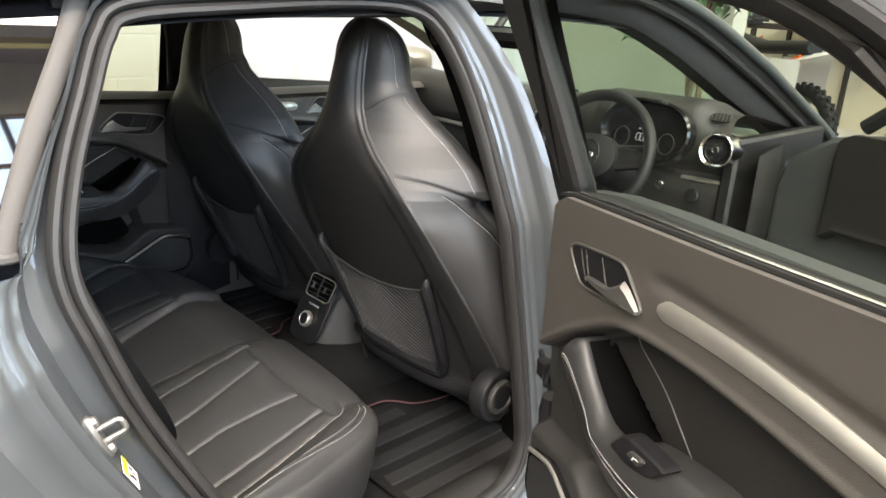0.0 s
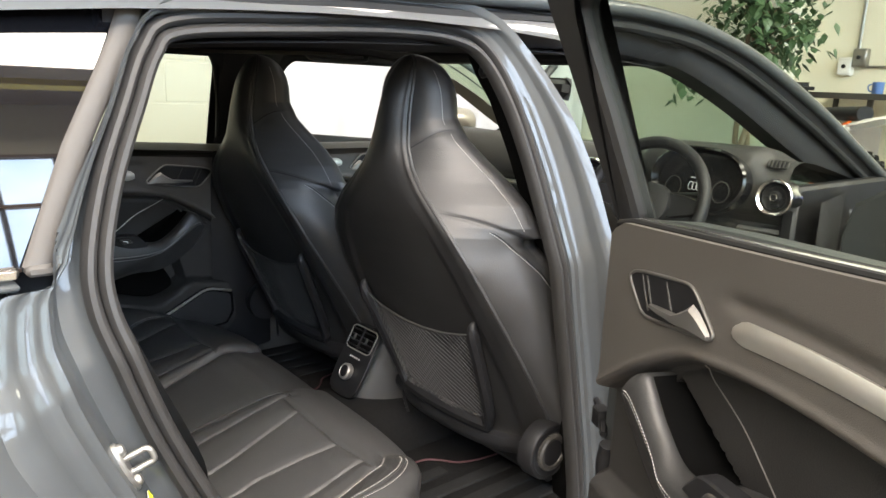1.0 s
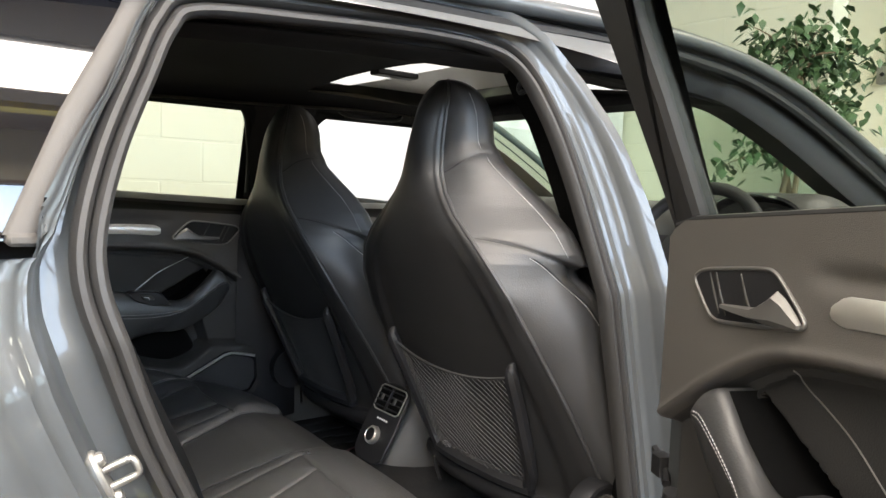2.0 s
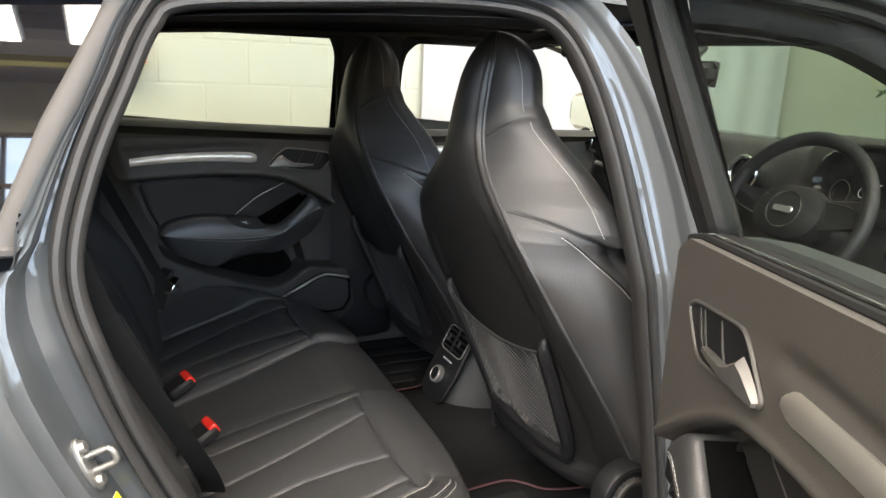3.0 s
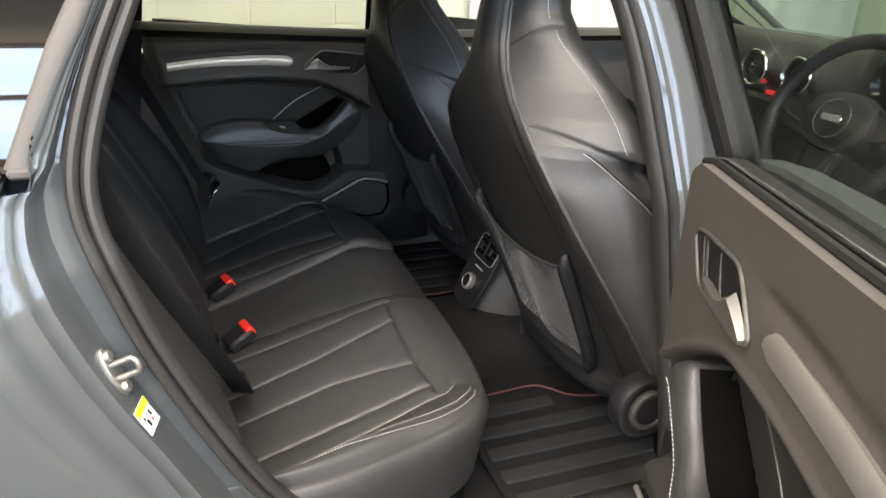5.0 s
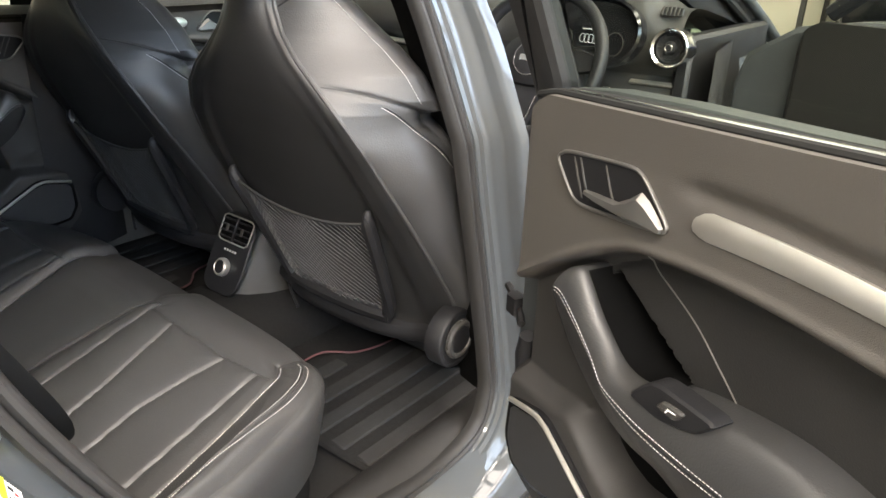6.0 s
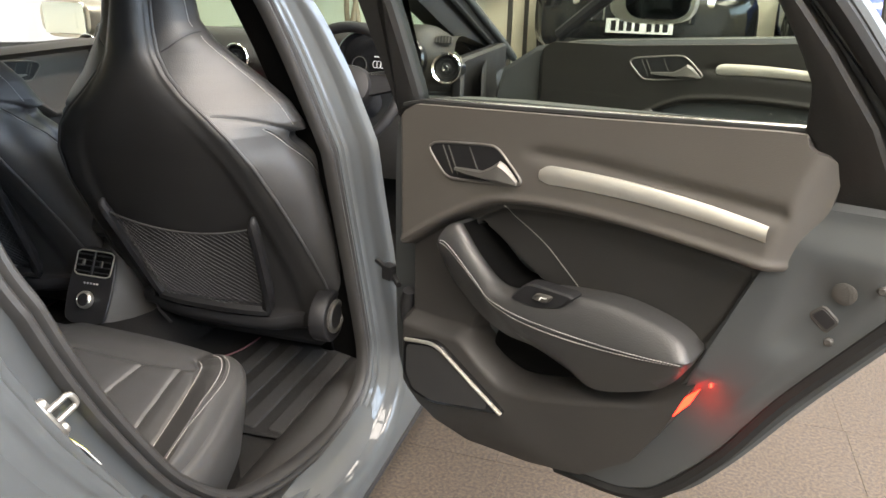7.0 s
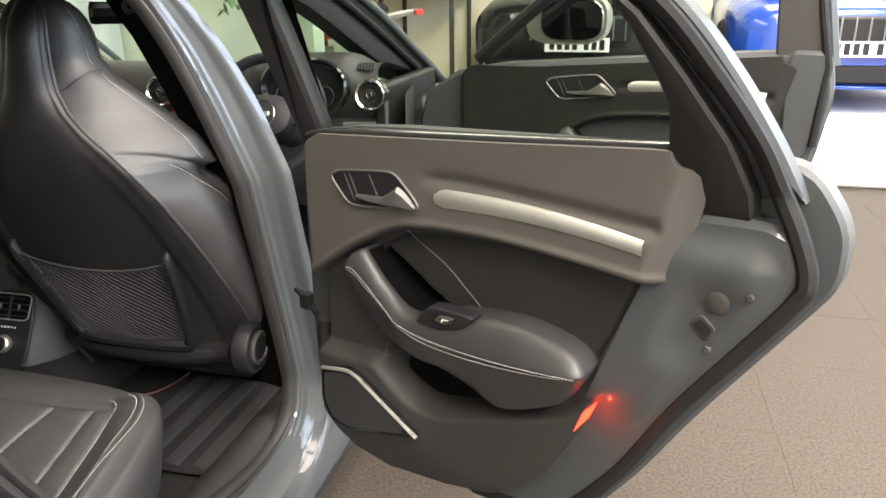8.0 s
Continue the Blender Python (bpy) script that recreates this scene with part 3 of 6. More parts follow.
rounded_corner(-0.055, 1.345, -1, 0.055)
rounded_corner(0.140, 1.345, 1, 0.080)
grab = part("grab_handle", pipe(rounded([(-0.50, 0.20, 1.37), (-0.49, 0.23, 1.35), (-0.49, 0.40, 1.35), (-0.50, 0.43, 1.37)], 20, False), 0.008, 8), BLACK, car)
hook = part("coat_hook", pipe(rounded([(0.555, 0.005, 1.335), (0.535, 0.0, 1.33), (0.53, -0.004, 1.318), (0.538, -0.006, 1.308), (0.55, -0.004, 1.312)], 20, False), 0.005, 8), BLACK, car, "black coat hook")
# near-black colour stands in for shade between seat and seal
part("pillar_cover", sheet(lambda s, z: (side_x(z) - 0.012 - 0.10 * s, float(np.interp(z, (0.4, 0.7, 1.03, 1.155, 1.26, 1.34), (0.13, 0.10, 0.055, 0.032, 0.004, -0.04))) + 0.03 + 0.03 * s, z), np.linspace(0, 1, 6), np.linspace(0.40, 1.36, 20)), VOID, car, "pillar trim beside the front seat, darkened for shade")
part("rear_side_trim", sheet(lambda s, z: (side_x(z) - 0.05 - 0.06 * s, -0.74 - 0.5 * s + 0.0 * z, z), np.linspace(0, 1, 5), np.linspace(0.4, 1.38, 12)), HEADLINER, car)

# cabin floor, tunnel, sill covers, mats
part("cabin_floor", box(-0.74, 0.74, -0.75, 1.6, 0.285, 0.315), CARPET, car, "black carpeted cabin floor")
part("tunnel", sheet(lambda s, y: (0.17 * math.cos(s) * 1.0, y, 0.31 + 0.13 * math.sin(s) ** 0.7 if 0 < s < math.pi else 0.31), np.linspace(0, math.pi, 17), np.linspace(-0.6, 1.2, 4)), CARPET, car, "carpeted floor tunnel")
part("sill_cover", sheet(lambda s, y: (0.735 - 0.11 * s, y, 0.352 + 0.028 * math.sin(s * 3.14) - 0.03 * s + 0.25 * max(-y - 0.25, 0) ** 1.6), np.linspace(-0.1, 1, 9), np.linspace(-0.45, 0.60, 20)), INSERTCLOTH, car, "dark grey moulded sill cover")
RIBBING = surface("ribbed_mat_pile", (0.018, 0.018, 0.0183), (0.028, 0.028, 0.028), 0.9, scale=60, bump=0.6, grain=800, spec=0.05)
WINE = surface("wine_red_thread", (0.055, 0.022, 0.025), (0.08, 0.032, 0.036), 0.8, scale=200, bump=0.2)
for sx, at in ((1, 0.0), (-1, -0.03)):
    g = Matrix.Translation((at, 0, 0.322)) @ Matrix.Diagonal((sx, 1, 1, 1))
    outline = chamfered([(0.262, -0.11), (0.262, 0.12), (0.30, 0.16), (0.335, 0.20), (0.345, 0.30), (0.66, 0.30), (0.67, -0.08), (0.64, -0.11)], 0.15, 2)
    mat = part("floor_mat", moved(slab(outline, 0, 0.010, 0.004), g), CARPET, car, "black ribbed floor mat with wine-red piping")
    for k in range(5):
        part("rib", moved(box(0.308 + 0.072 * k, 0.348 + 0.072 * k, -0.095, 0.285 if k else 0.13, 0.006, 0.015, 0.005), g), RIBBING, mat)
    part("mat_edge", moved(pipe(rounded([(0.262, -0.11, 0.010), (0.262, 0.0, 0.011), (0.258, 0.11, 0.012), (0.285, 0.15, 0.012), (0.32, 0.18, 0.012), (0.34, 0.24, 0.011), (0.345, 0.30, 0.010)], 40, False), 0.0028, 6), g), WINE, mat)


# ---- front seats ----
# heights, then the piping (out, back) and the wing's front edge (out, back) on one half, and the middle of the back
SEAT_Z = (0.455, 0.55, 0.62, 0.70, 0.78, 0.86, 0.94, 1.00, 1.04, 1.08, 1.12, 1.16, 1.21, 1.26, 1.345)
PIPE_X = (0.285, 0.295, 0.297, 0.291, 0.281, 0.268, 0.243, 0.206, 0.168, 0.121, 0.083, 0.060, 0.050, 0.044, 0.040)
PIPE_Y = (0.215, 0.172, 0.130, 0.082, 0.033, -0.016, -0.057, -0.080, -0.087, -0.088, -0.084, -0.078, -0.071, -0.062, -0.044)
BACK_Y = (0.130, 0.095, 0.065, 0.030, -0.005, -0.040, -0.072, -0.092, -0.101, -0.106, -0.108, -0.107, -0.101, -0.090, -0.060)
EDGE_Z = (0.455, 0.55, 0.62, 0.75, 0.85, 0.93, 0.985, 0.994, 1.02, 1.06, 1.10, 1.14, 1.18, 1.22, 1.26, 1.30, 1.345)
EDGE_X = (0.300, 0.312, 0.316, 0.315, 0.306, 0.297, 0.290, 0.289, 0.285, 0.262, 0.217, 0.174, 0.135, 0.106, 0.100, 0.094, 0.088)
EDGE_Y = (0.270, 0.220, 0.190, 0.160, 0.130, 0.100, 0.070, 0.066, 0.049, 0.041, 0.032, 0.011, -0.012, -0.018, -0.018, -0.022, -0.024)
TOP_FROM, TOP_AT, TOP_MID = 1.262, 1.347, -0.030


def crown(z):
    """How far the seat draws in towards its rounded top."""
    return math.sqrt(max(1 - (max(z - TOP_FROM, 0) / (TOP_AT - TOP_FROM)) ** 2.4, 0.0))


def seat_rows(z):
    """Piping (x, y), wing edge (x, y) and middle of the back at a height."""
    k = crown(z)
    px, py, b = (float(np.interp(z, SEAT_Z, s)) for s in (PIPE_X, PIPE_Y, BACK_Y))
    ex, ey = (float(np.interp(z, EDGE_Z, s)) for s in (EDGE_X, EDGE_Y))
    pull = lambda y: TOP_MID + (y - TOP_MID) * k
    return px * k, pull(py), ex * k, pull(ey), pull(b)


def seam_height(k):
    """The shoulder seam: from the piping, out and down to the wing's tip."""
    return 1.043 - 0.012 * k - 0.040 * k * k


def seat_side(k, z, out=0.0):
    """A point on the seat's flank: k 0 at the piping, 1 at the wing's front edge."""
    px, py, ex, ey, _ = seat_rows(z)
    p, e = np.array((px, py)), np.array((ex, ey))
    way = (e - p) / (np.linalg.norm(e - p) + 1e-9)
    side = np.array((way[1], -way[0]))
    wing = float(smooth01((z - seam_height(k)) / 0.010)) * float(smooth01((1.20 - z) / 0.06))
    swell = (0.012 + 0.016 * float(smooth01((0.98 - z) / 0.1))) * crown(z)
    groove = 0.0028 * math.exp(-((z - seam_height(k)) / 0.004) ** 2) + 0.0022 * math.exp(-((z - head_seam(k)) / 0.004) ** 2)
    tuck = 0.034 * k ** 5 * math.exp(-((z - 0.978) / 0.026) ** 2) * (1 - wing)
    q = p + (e - p) * k + np.array((-tuck, 0)) + side * (swell * 4 * k * (1 - k) + 0.006 * wing * k ** 1.6 - groove * min(k * 8, 1) + out)
    return np.array((q[0], q[1], z))


def head_seam(k):
    """The seam under the head rest, rising to its outer edge."""
    return 1.158 + 0.041 * math.sin(k * 1.57)


def seat_ring(z):
    px, py, ex, ey, b = seat_rows(z)
    back = [(px * s, b + (py - b) * s ** 2.6 + 0.020 * crown(z) * (1 - s ** 6)) for s in np.linspace(0, 1, 9)[:-1]]
    flank = [tuple(seat_side(k, z)[:2]) for k in np.linspace(0, 1, 22)]
    tip = np.array(flank[-1])
    c = crown(z)
    front = rounded([tip, tip + (0.004 * c, 0.016 * c), tip + (-0.012 * c, 0.040 * c), (ex * 0.62, ey + 0.036 * c), (0, ey + 0.022 * c)], 14, False)
    half = back + flank + [tuple(q) for q in front[1:]]
    both = half + [(-x, y) for x, y in half[-2:0:-1]]
    return np.array([(x, y, z) for x, y in both])


def seat_back(x, z):
    """The cover of the seat's back: full at the rims, sunk between them below the shoulders."""
    px, py, ex, ey, b = seat_rows(z)
    px = max(px, 1e-4)
    s = min(abs(x) / px, 1)
    sunk = 0.012 * float(smooth01((px * 0.97 - 0.046 - abs(x)) / 0.024) * smooth01((1.10 - z) / 0.30) * smooth01((z - 0.49) / 0.04))
    rim = 0.004 * math.exp(-((s - 0.93) / 0.06) ** 2)
    return b + (py - b) * s ** 2.6 - 0.005 * (1 - s ** 8) - rim + sunk


def stitched(path, material, parent, m, gap=0.0055, r=0.0006, name="stitching"):
    """A row of short thread stitches along a path."""
    p = np.asarray(path, float)
    seg = np.linalg.norm(np.diff(p, axis=0), axis=1)
    dist = np.concatenate([[0], np.cumsum(seg)])
    at = lambda s: np.array([np.interp(s, dist, p[:, i]) for i in range(3)])
    geos = [pipe([at(s), at(s + gap * 0.62)], r, 4) for s in np.arange(0, dist[-1] - gap, gap)]
    return tagged(part(name, moved(joined(*geos), m), material, parent), kind="stuff")


def front_seat(x):
    m = Matrix.Translation((x, 0, 0))
    zs = np.concatenate([np.linspace(0.455, 0.96, 40), np.linspace(0.963, 1.06, 50), np.linspace(1.065, 1.262, 60), TOP_FROM + (TOP_AT - TOP_FROM) * np.sin(np.linspace(0.08, 0.999, 22) * math.pi / 2)])
    ob = part("front_seat", moved(loft([seat_ring(z) for z in zs], caps=True), m), LEATHER, car, "black leather sports seat with integrated headrest", angle=60)
    zb = np.concatenate([np.linspace(0.47, 1.262, 100), TOP_FROM + (TOP_AT - TOP_FROM) * np.sin(np.linspace(0.08, 0.86, 16) * math.pi / 2)])
    part("seat_back_shell", moved(sheet(lambda s, z: (s * seat_rows(z)[0], seat_back(s * seat_rows(z)[0], z), z), np.linspace(-1, 1, 61), zb), m), SHELL, ob, "black vinyl seat back cover", angle=60)
    for sx in (1, -1):
        g = Matrix.Translation((x, 0, 0)) @ Matrix.Diagonal((sx, 1, 1, 1))
        zp = np.concatenate([np.linspace(0.47, 1.262, 90), TOP_FROM + (TOP_AT - TOP_FROM) * np.sin(np.linspace(0.08, 0.80, 12) * math.pi / 2)])
        part("piping", moved(pipe([seat_side(0.0, z, 0.0) - (0, 0.001, 0) for z in zp], 0.0042, 8), g), LEATHER, ob)
        ks = np.linspace(0.04, 1.0, 30)
        for name, line in (("headrest_seam", head_seam), ("shoulder_seam", seam_height)):
            part(name, moved(pipe([seat_side(k, line(k), -0.0005) for k in ks], 0.0017, 6), g), BLACK, ob)
        stitched([seat_side(0.90, z, 0.0016) for z in np.linspace(1.315, 1.205, 24)], STITCH, ob, g)
        stitched([seat_side(0.94, z, 0.0016) for z in np.linspace(1.192, 1.012, 40)], STITCH, ob, g)
        low = lambda s: (0.50 + 0.50 * s ** 0.8, 1.012 - 0.125 * s)
        stitched([seat_side(*low(s), 0.0016) for s in np.linspace(0, 1, 40)], STITCH, ob, g)
        part("bolster_seam", moved(pipe([seat_side(min(low(s)[0] + 0.035, 1), low(s)[1], -0.0004) for s in np.linspace(0, 1, 40)], 0.0018, 6), g), BLACK, ob)
        if sx * x < 0:
            continue
        # recliner cap on the flank, with a raised knob
        hub = g @ Matrix.Translation((0.311, 0.135, 0.528)) @ Euler((0, radians(90), 0)).to_matrix().to_4x4()
        cap = part("recliner_cap", moved(turned(((0.064, -0.03), (0.064, 0.004), (0.061, 0.008), (0.054, 0.009), (0.050, 0.006)), 36), hub), BLACK, ob, "round black recliner cap")
        part("recliner_knob", moved(turned(((0.040, 0.0), (0.041, 0.013), (0.038, 0.017), (0.031, 0.017), (0.029, 0.012), (0.012, 0.011)), 36), hub), PLASTIC, cap, "dark grey knob ring")
        part("knob_core", moved(turned(((0.0295, 0.009), (0.029, 0.0135), (0.012, 0.014)), 28), hub), BLACK, cap)
        part("knob_flute", moved(joined(*[moved(box(0.0385, 0.0425, -0.0012, 0.0012, 0.002, 0.013, 0.0005), Matrix.Rotation(k * math.pi / 12, 4, "Z")) for k in range(24)]), hub), PLASTIC, cap)
    # net pocket: two side bars, a lower bar and the cords
    for s in (1, -1):
        part("net_side_bar", moved(pipe(rounded([(s * 0.200, seat_back(s * 0.2, 0.81) - 0.002, 0.812), (s * 0.198, seat_back(s * 0.198, 0.79) - 0.014, 0.785), (s * 0.186, seat_back(s * 0.186, 0.70) - 0.016, 0.70), (s * 0.168, seat_back(s * 0.168, 0.58) - 0.016, 0.58), (s * 0.150, seat_back(s * 0.15, 0.535) - 0.014, 0.535)], 30, False), np.concatenate([np.linspace(0.004, 0.013, 8), np.full(22, 0.0145)]), 8), m), BLACK, ob)
    part("net_lower_bar", moved(pipe([(q, seat_back(q, 0.53) - 0.014, 0.530) for q in np.linspace(-0.155, 0.155, 12)], 0.0165, 8), m), BLACK, ob)
    part("lower_skirt", moved(loft([[(q, seat_back(min(abs(q), 0.2), 0.50) + dy + 0.10 * max(abs(q) - 0.15, 0), z + 0.10 * max(abs(q) - 0.17, 0)) for q in np.linspace(-0.235, 0.235, 25)] for dy, z in ((0.0, 0.515), (-0.016, 0.508), (-0.020, 0.492), (-0.012, 0.474), (0.010, 0.462), (0.06, 0.457), (0.16, 0.47))], closed=False), m), BLACK, ob, "dark plastic lower back skirt")
    part("pocket_wire", moved(pipe(rounded([(-0.205, seat_back(0.2, 0.56) - 0.004, 0.56), (-0.20, seat_back(0.2, 0.5) - 0.010, 0.50), (-0.185, seat_back(0.2, 0.49) - 0.022, 0.474), (-0.13, seat_back(0.13, 0.48) - 0.030, 0.455)], 20, False), 0.004, 6), m), BLACK, ob)
    top = lambda q: 0.783 - 0.030 * (1 - (q / 0.197) ** 2)
    half = lambda z: 0.152 + (0.192 - 0.152) * (z - 0.54) / 0.245
    cords = []
    for sl, step, rr in ((-0.80, 0.0150, 0.0010), (0.9, 0.0150, 0.0008)):
        for c in np.arange(0.25, 1.1, step):
            pts = [(q, c + sl * q) for q in np.linspace(-0.2, 0.2, 90) if 0.54 < c + sl * q < top(q) and abs(q) < half(c + sl * q)]
            if len(pts) > 3:
                pts = pts[:: max(1, len(pts) // 8)] + [pts[-1]]
                cords.append(pipe([(q, seat_back(q, z) - 0.016 - 0.004 * math.sin(40 * q), z) for q, z in pts], rr, 4))
    tagged(part("pocket_net", moved(joined(*cords), m), NETTING, ob, "black elastic net"), kind="stuff")
    part("net_top_cord", moved(pipe([(q, seat_back(q, top(q)) - 0.017, top(q)) for q in np.linspace(-0.195, 0.195, 40)], 0.0032, 6), m), NETTING, ob)
    # cushion, side valance and rails
    part("cushion", moved(loft([[(0.27 * math.cos(a) * abs(math.cos(a)) ** -0.35 * k if abs(math.cos(a)) > 1e-6 else 0.0, 0.45 + 0.23 * math.sin(a) * (abs(math.sin(a)) + 1e-6) ** -0.35 * k, z) for a in np.linspace(0, 2 * math.pi, 40, endpoint=False)] for k, z in ((0.9, 0.38), (1.0, 0.40), (1.0, 0.50), (0.94, 0.54), (0.8, 0.555))], caps=True), m), LEATHER, ob)
    part("seat_valance", moved(box(-0.25, 0.25, 0.22, 0.62, 0.37, 0.47, 0.03), m), BLACK, ob, "dark plastic seat valance")
    for s in (1, -1):
        part("seat_rail", moved(box(s * 0.2 - 0.02, s * 0.2 + 0.02, 0.32, 0.7, 0.315, 0.36, 0.006), m), VOID, ob)
    return ob


seat_right = front_seat(0.345)
seat_left = front_seat(-0.366)

# ---- console between the seats ----
CONS = Matrix.Translation((-0.004, 0.072, 0.532)) @ Euler((radians(-28), 0, 0)).to_matrix().to_4x4()
console = part("centre_console", loft([[(w * math.copysign(min(abs(c) * 1.5, 1), c), y + d * s, z) for c, s in ((math.cos(a), math.sin(a)) for a in np.linspace(0, 2 * math.pi, 32, endpoint=False))] for w, y, d, z in ((0.085, 0.50, 0.48, 0.32), (0.085, 0.52, 0.475, 0.45), (0.082, 0.56, 0.445, 0.56), (0.078, 0.585, 0.44, 0.615), (0.07, 0.59, 0.42, 0.635))], caps=True), PLASTIC, car, "dark grey centre console with rear air vents")
part("console_face", moved(slab(chamfered([(-0.062, -0.10), (0.062, -0.10), (0.070, -0.02), (0.064, 0.105), (-0.064, 0.105), (-0.070, -0.02)], 0.2, 2), -0.004, 0.004, 0.002), CONS @ Euler((radians(90), 0, 0)).to_matrix().to_4x4()), BLACK, console)
face = CONS @ Euler((radians(90), 0, 0)).to_matrix().to_4x4() @ Matrix.Translation((0, 0, 0.004))
part("vent_rim", moved(pipe([(a, b, 0.002) for a, b in chamfered([(-0.056, 0.028), (0.056, 0.028), (0.058, 0.094), (-0.058, 0.094)], 0.1, 2)], 0.0019, 6, closed=True), face), ALU, console, "thin satin vent rim")
part("vent_well", moved(box(-0.055, 0.055, 0.03, 0.093, -0.002, 0.001, 0.0005), face), VOID, console)
for a in (-0.028, 0.028):
    for k in range(4):
        part("vent_slat", moved(box(a - 0.024, a + 0.024, 0.036 + 0.015 * k, 0.040 + 0.015 * k, 0.001, 0.007, 0.001), face), BLACK, console)
    part("vent_tab", moved(box(a - 0.004, a + 0.004, 0.052, 0.070, 0.004, 0.011, 0.002), face), PLASTIC, console)
part("vent_divider", moved(box(-0.003, 0.003, 0.03, 0.093, 0.001, 0.008, 0.001), face), BLACK, console)
knob = part("control_knob", moved(turned(((0.0165, 0.0), (0.0165, 0.0165), (0.014, 0.0185), (0.008, 0.018)), 28), face @ Matrix.Translation((0.0, -0.035, 0))), BLACK, console)
part("knob_rim", moved(turned(((0.021, 0.0), (0.0235, 0.004), (0.0225, 0.014), (0.018, 0.0175), (0.0165, 0.0155)), 28), face @ Matrix.Translation((0.0, -0.035, 0))), ALU, console, "satin knob rim")
for k in range(5):
    part("mark", moved(box(-0.022 + 0.010 * k, -0.016 + 0.010 * k, 0.006, 0.011, 0.0, 0.0008, 0.0002), face), STITCH, console)
part("armrest_box", box(-0.075, 0.075, 0.14, 0.46, 0.64, 0.70, 0.02), LEATHER, console, "black leather console armrest")

# ---- rear bench ----
FRONT_X, FRONT_Y = rounded([(-0.72, -0.62), (-0.71, -0.44), (-0.66, -0.27), (-0.54, -0.165), (-0.36, -0.115), (-0.12, -0.105), (0.12, -0.115), (0.36, -0.125), (0.50, -0.145), (0.580, -0.178), (0.630, -0.245), (0.668, -0.35), (0.698, -0.47), (0.71, -0.62)], 120, False).T
MID_RIGHT = [(0.060, -0.62), (0.060, -0.40), (0.072, -0.29), (0.088, -0.222), (0.112, -0.203), (0.145, -0.206)]
MID_LEFT = [(-0.175, -0.62), (-0.198, -0.42), (-0.222, -0.30), (-0.240, -0.20), (-0.232, -0.13)]
ROLL_RIGHT = [(0.146, -0.62), (0.142, -0.40), (0.136, -0.30), (0.140, -0.205), (0.150, -0.13)]
ROLL_LEFT = [(-0.245, -0.62), (-0.253, -0.40), (-0.258, -0.26), (-0.256, -0.222)]
BOLSTER = [(0.585, -0.62), (0.566, -0.40), (0.552, -0.28), (0.532, -0.222), (0.505, -0.196)]
BOLSTER_LEFT = [(-0.545, -0.62), (-0.570, -0.40), (-0.592, -0.25), (-0.580, -0.205)]
CROSS_RIGHT, CROSS_LEFT = [(0.140, -0.222), (0.30, -0.233), (0.40, -0.239), (0.525, -0.232)], [(-0.248, -0.222), (-0.32, -0.231), (-0.45, -0.236), (-0.585, -0.216)]
SEAMS = [MID_RIGHT, MID_LEFT, ROLL_RIGHT[:4], ROLL_LEFT, BOLSTER, BOLSTER_LEFT, CROSS_RIGHT, CROSS_LEFT,
         [(0.285, -0.62), (0.258, -0.40), (0.236, -0.30), (0.224, -0.228)], [(0.385, -0.62), (0.370, -0.40), (0.388, -0.30), (0.410, -0.239)], [(0.515, -0.62), (0.505, -0.40), (0.500, -0.30), (0.498, -0.234)],
         [(-0.33, -0.62), (-0.352, -0.40), (-0.336, -0.30), (-0.320, -0.231)], [(-0.425, -0.62), (-0.485, -0.40), (-0.498, -0.30), (-0.500, -0.233)]]


def seam_gap(px, py, line):
    best = np.full(np.shape(px), 9.0)
    for (ax, ay), (bx, by) in zip(line[:-1], line[1:]):
        t = np.clip(((px - ax) * (bx - ax) + (py - ay) * (by - ay)) / ((bx - ax) ** 2 + (by - ay) ** 2), 0, 1)
        best = np.minimum(best, np.hypot(px - ax - t * (bx - ax), py - ay - t * (by - ay)))
    return best


def line_x(line, py):
    """Where a seam lies across the bench at a depth."""
    y, x = [q[1] for q in line], [q[0] for q in line]
    return np.interp(py, y, x)


def bench_height(px, py):
    front = np.interp(px, FRONT_X, FRONT_Y)
    v = np.clip(front - py, 0, 1)
    h = 0.540 + 0.020 * np.sin(np.clip(v / 0.05, 0, 1.57)) - 0.27 * np.maximum(v - 0.10, 0) * smooth01((v - 0.06) / 0.10)
    # the middle seat lies lower; a roll climbs from its piping to the first flute on either side
    right, left = line_x(MID_RIGHT[:4], py), line_x(MID_LEFT, py)
    climb_r = np.clip((px - right) / (np.maximum(line_x(ROLL_RIGHT, py) - right, 0.012)), 0, 1)
    climb_l = np.clip((left - px) / (np.maximum(left - line_x(ROLL_LEFT, py), 0.012)), 0, 1)
    h = h - 0.017 * (1 - np.maximum(np.sin(climb_r * 1.57), np.sin(climb_l * 1.57)))
    # side bolsters
    out = np.maximum(px - line_x(BOLSTER, py), 0) / 0.06 + np.maximum(line_x(BOLSTER_LEFT, py) - px, 0) / 0.07
    h = h + 0.030 * np.sin(np.clip(out, 0, 1.57)) * (0.6 + 0.9 * np.clip(v, 0, 0.45))
    near = np.full(np.shape(px), 9.0)
    for line in SEAMS:
        near = np.minimum(near, seam_gap(px, py, np.array(line)))
    return h - 0.009 * np.exp(-near / 0.016) - 0.0022 * np.exp(-((near / 0.003) ** 2))


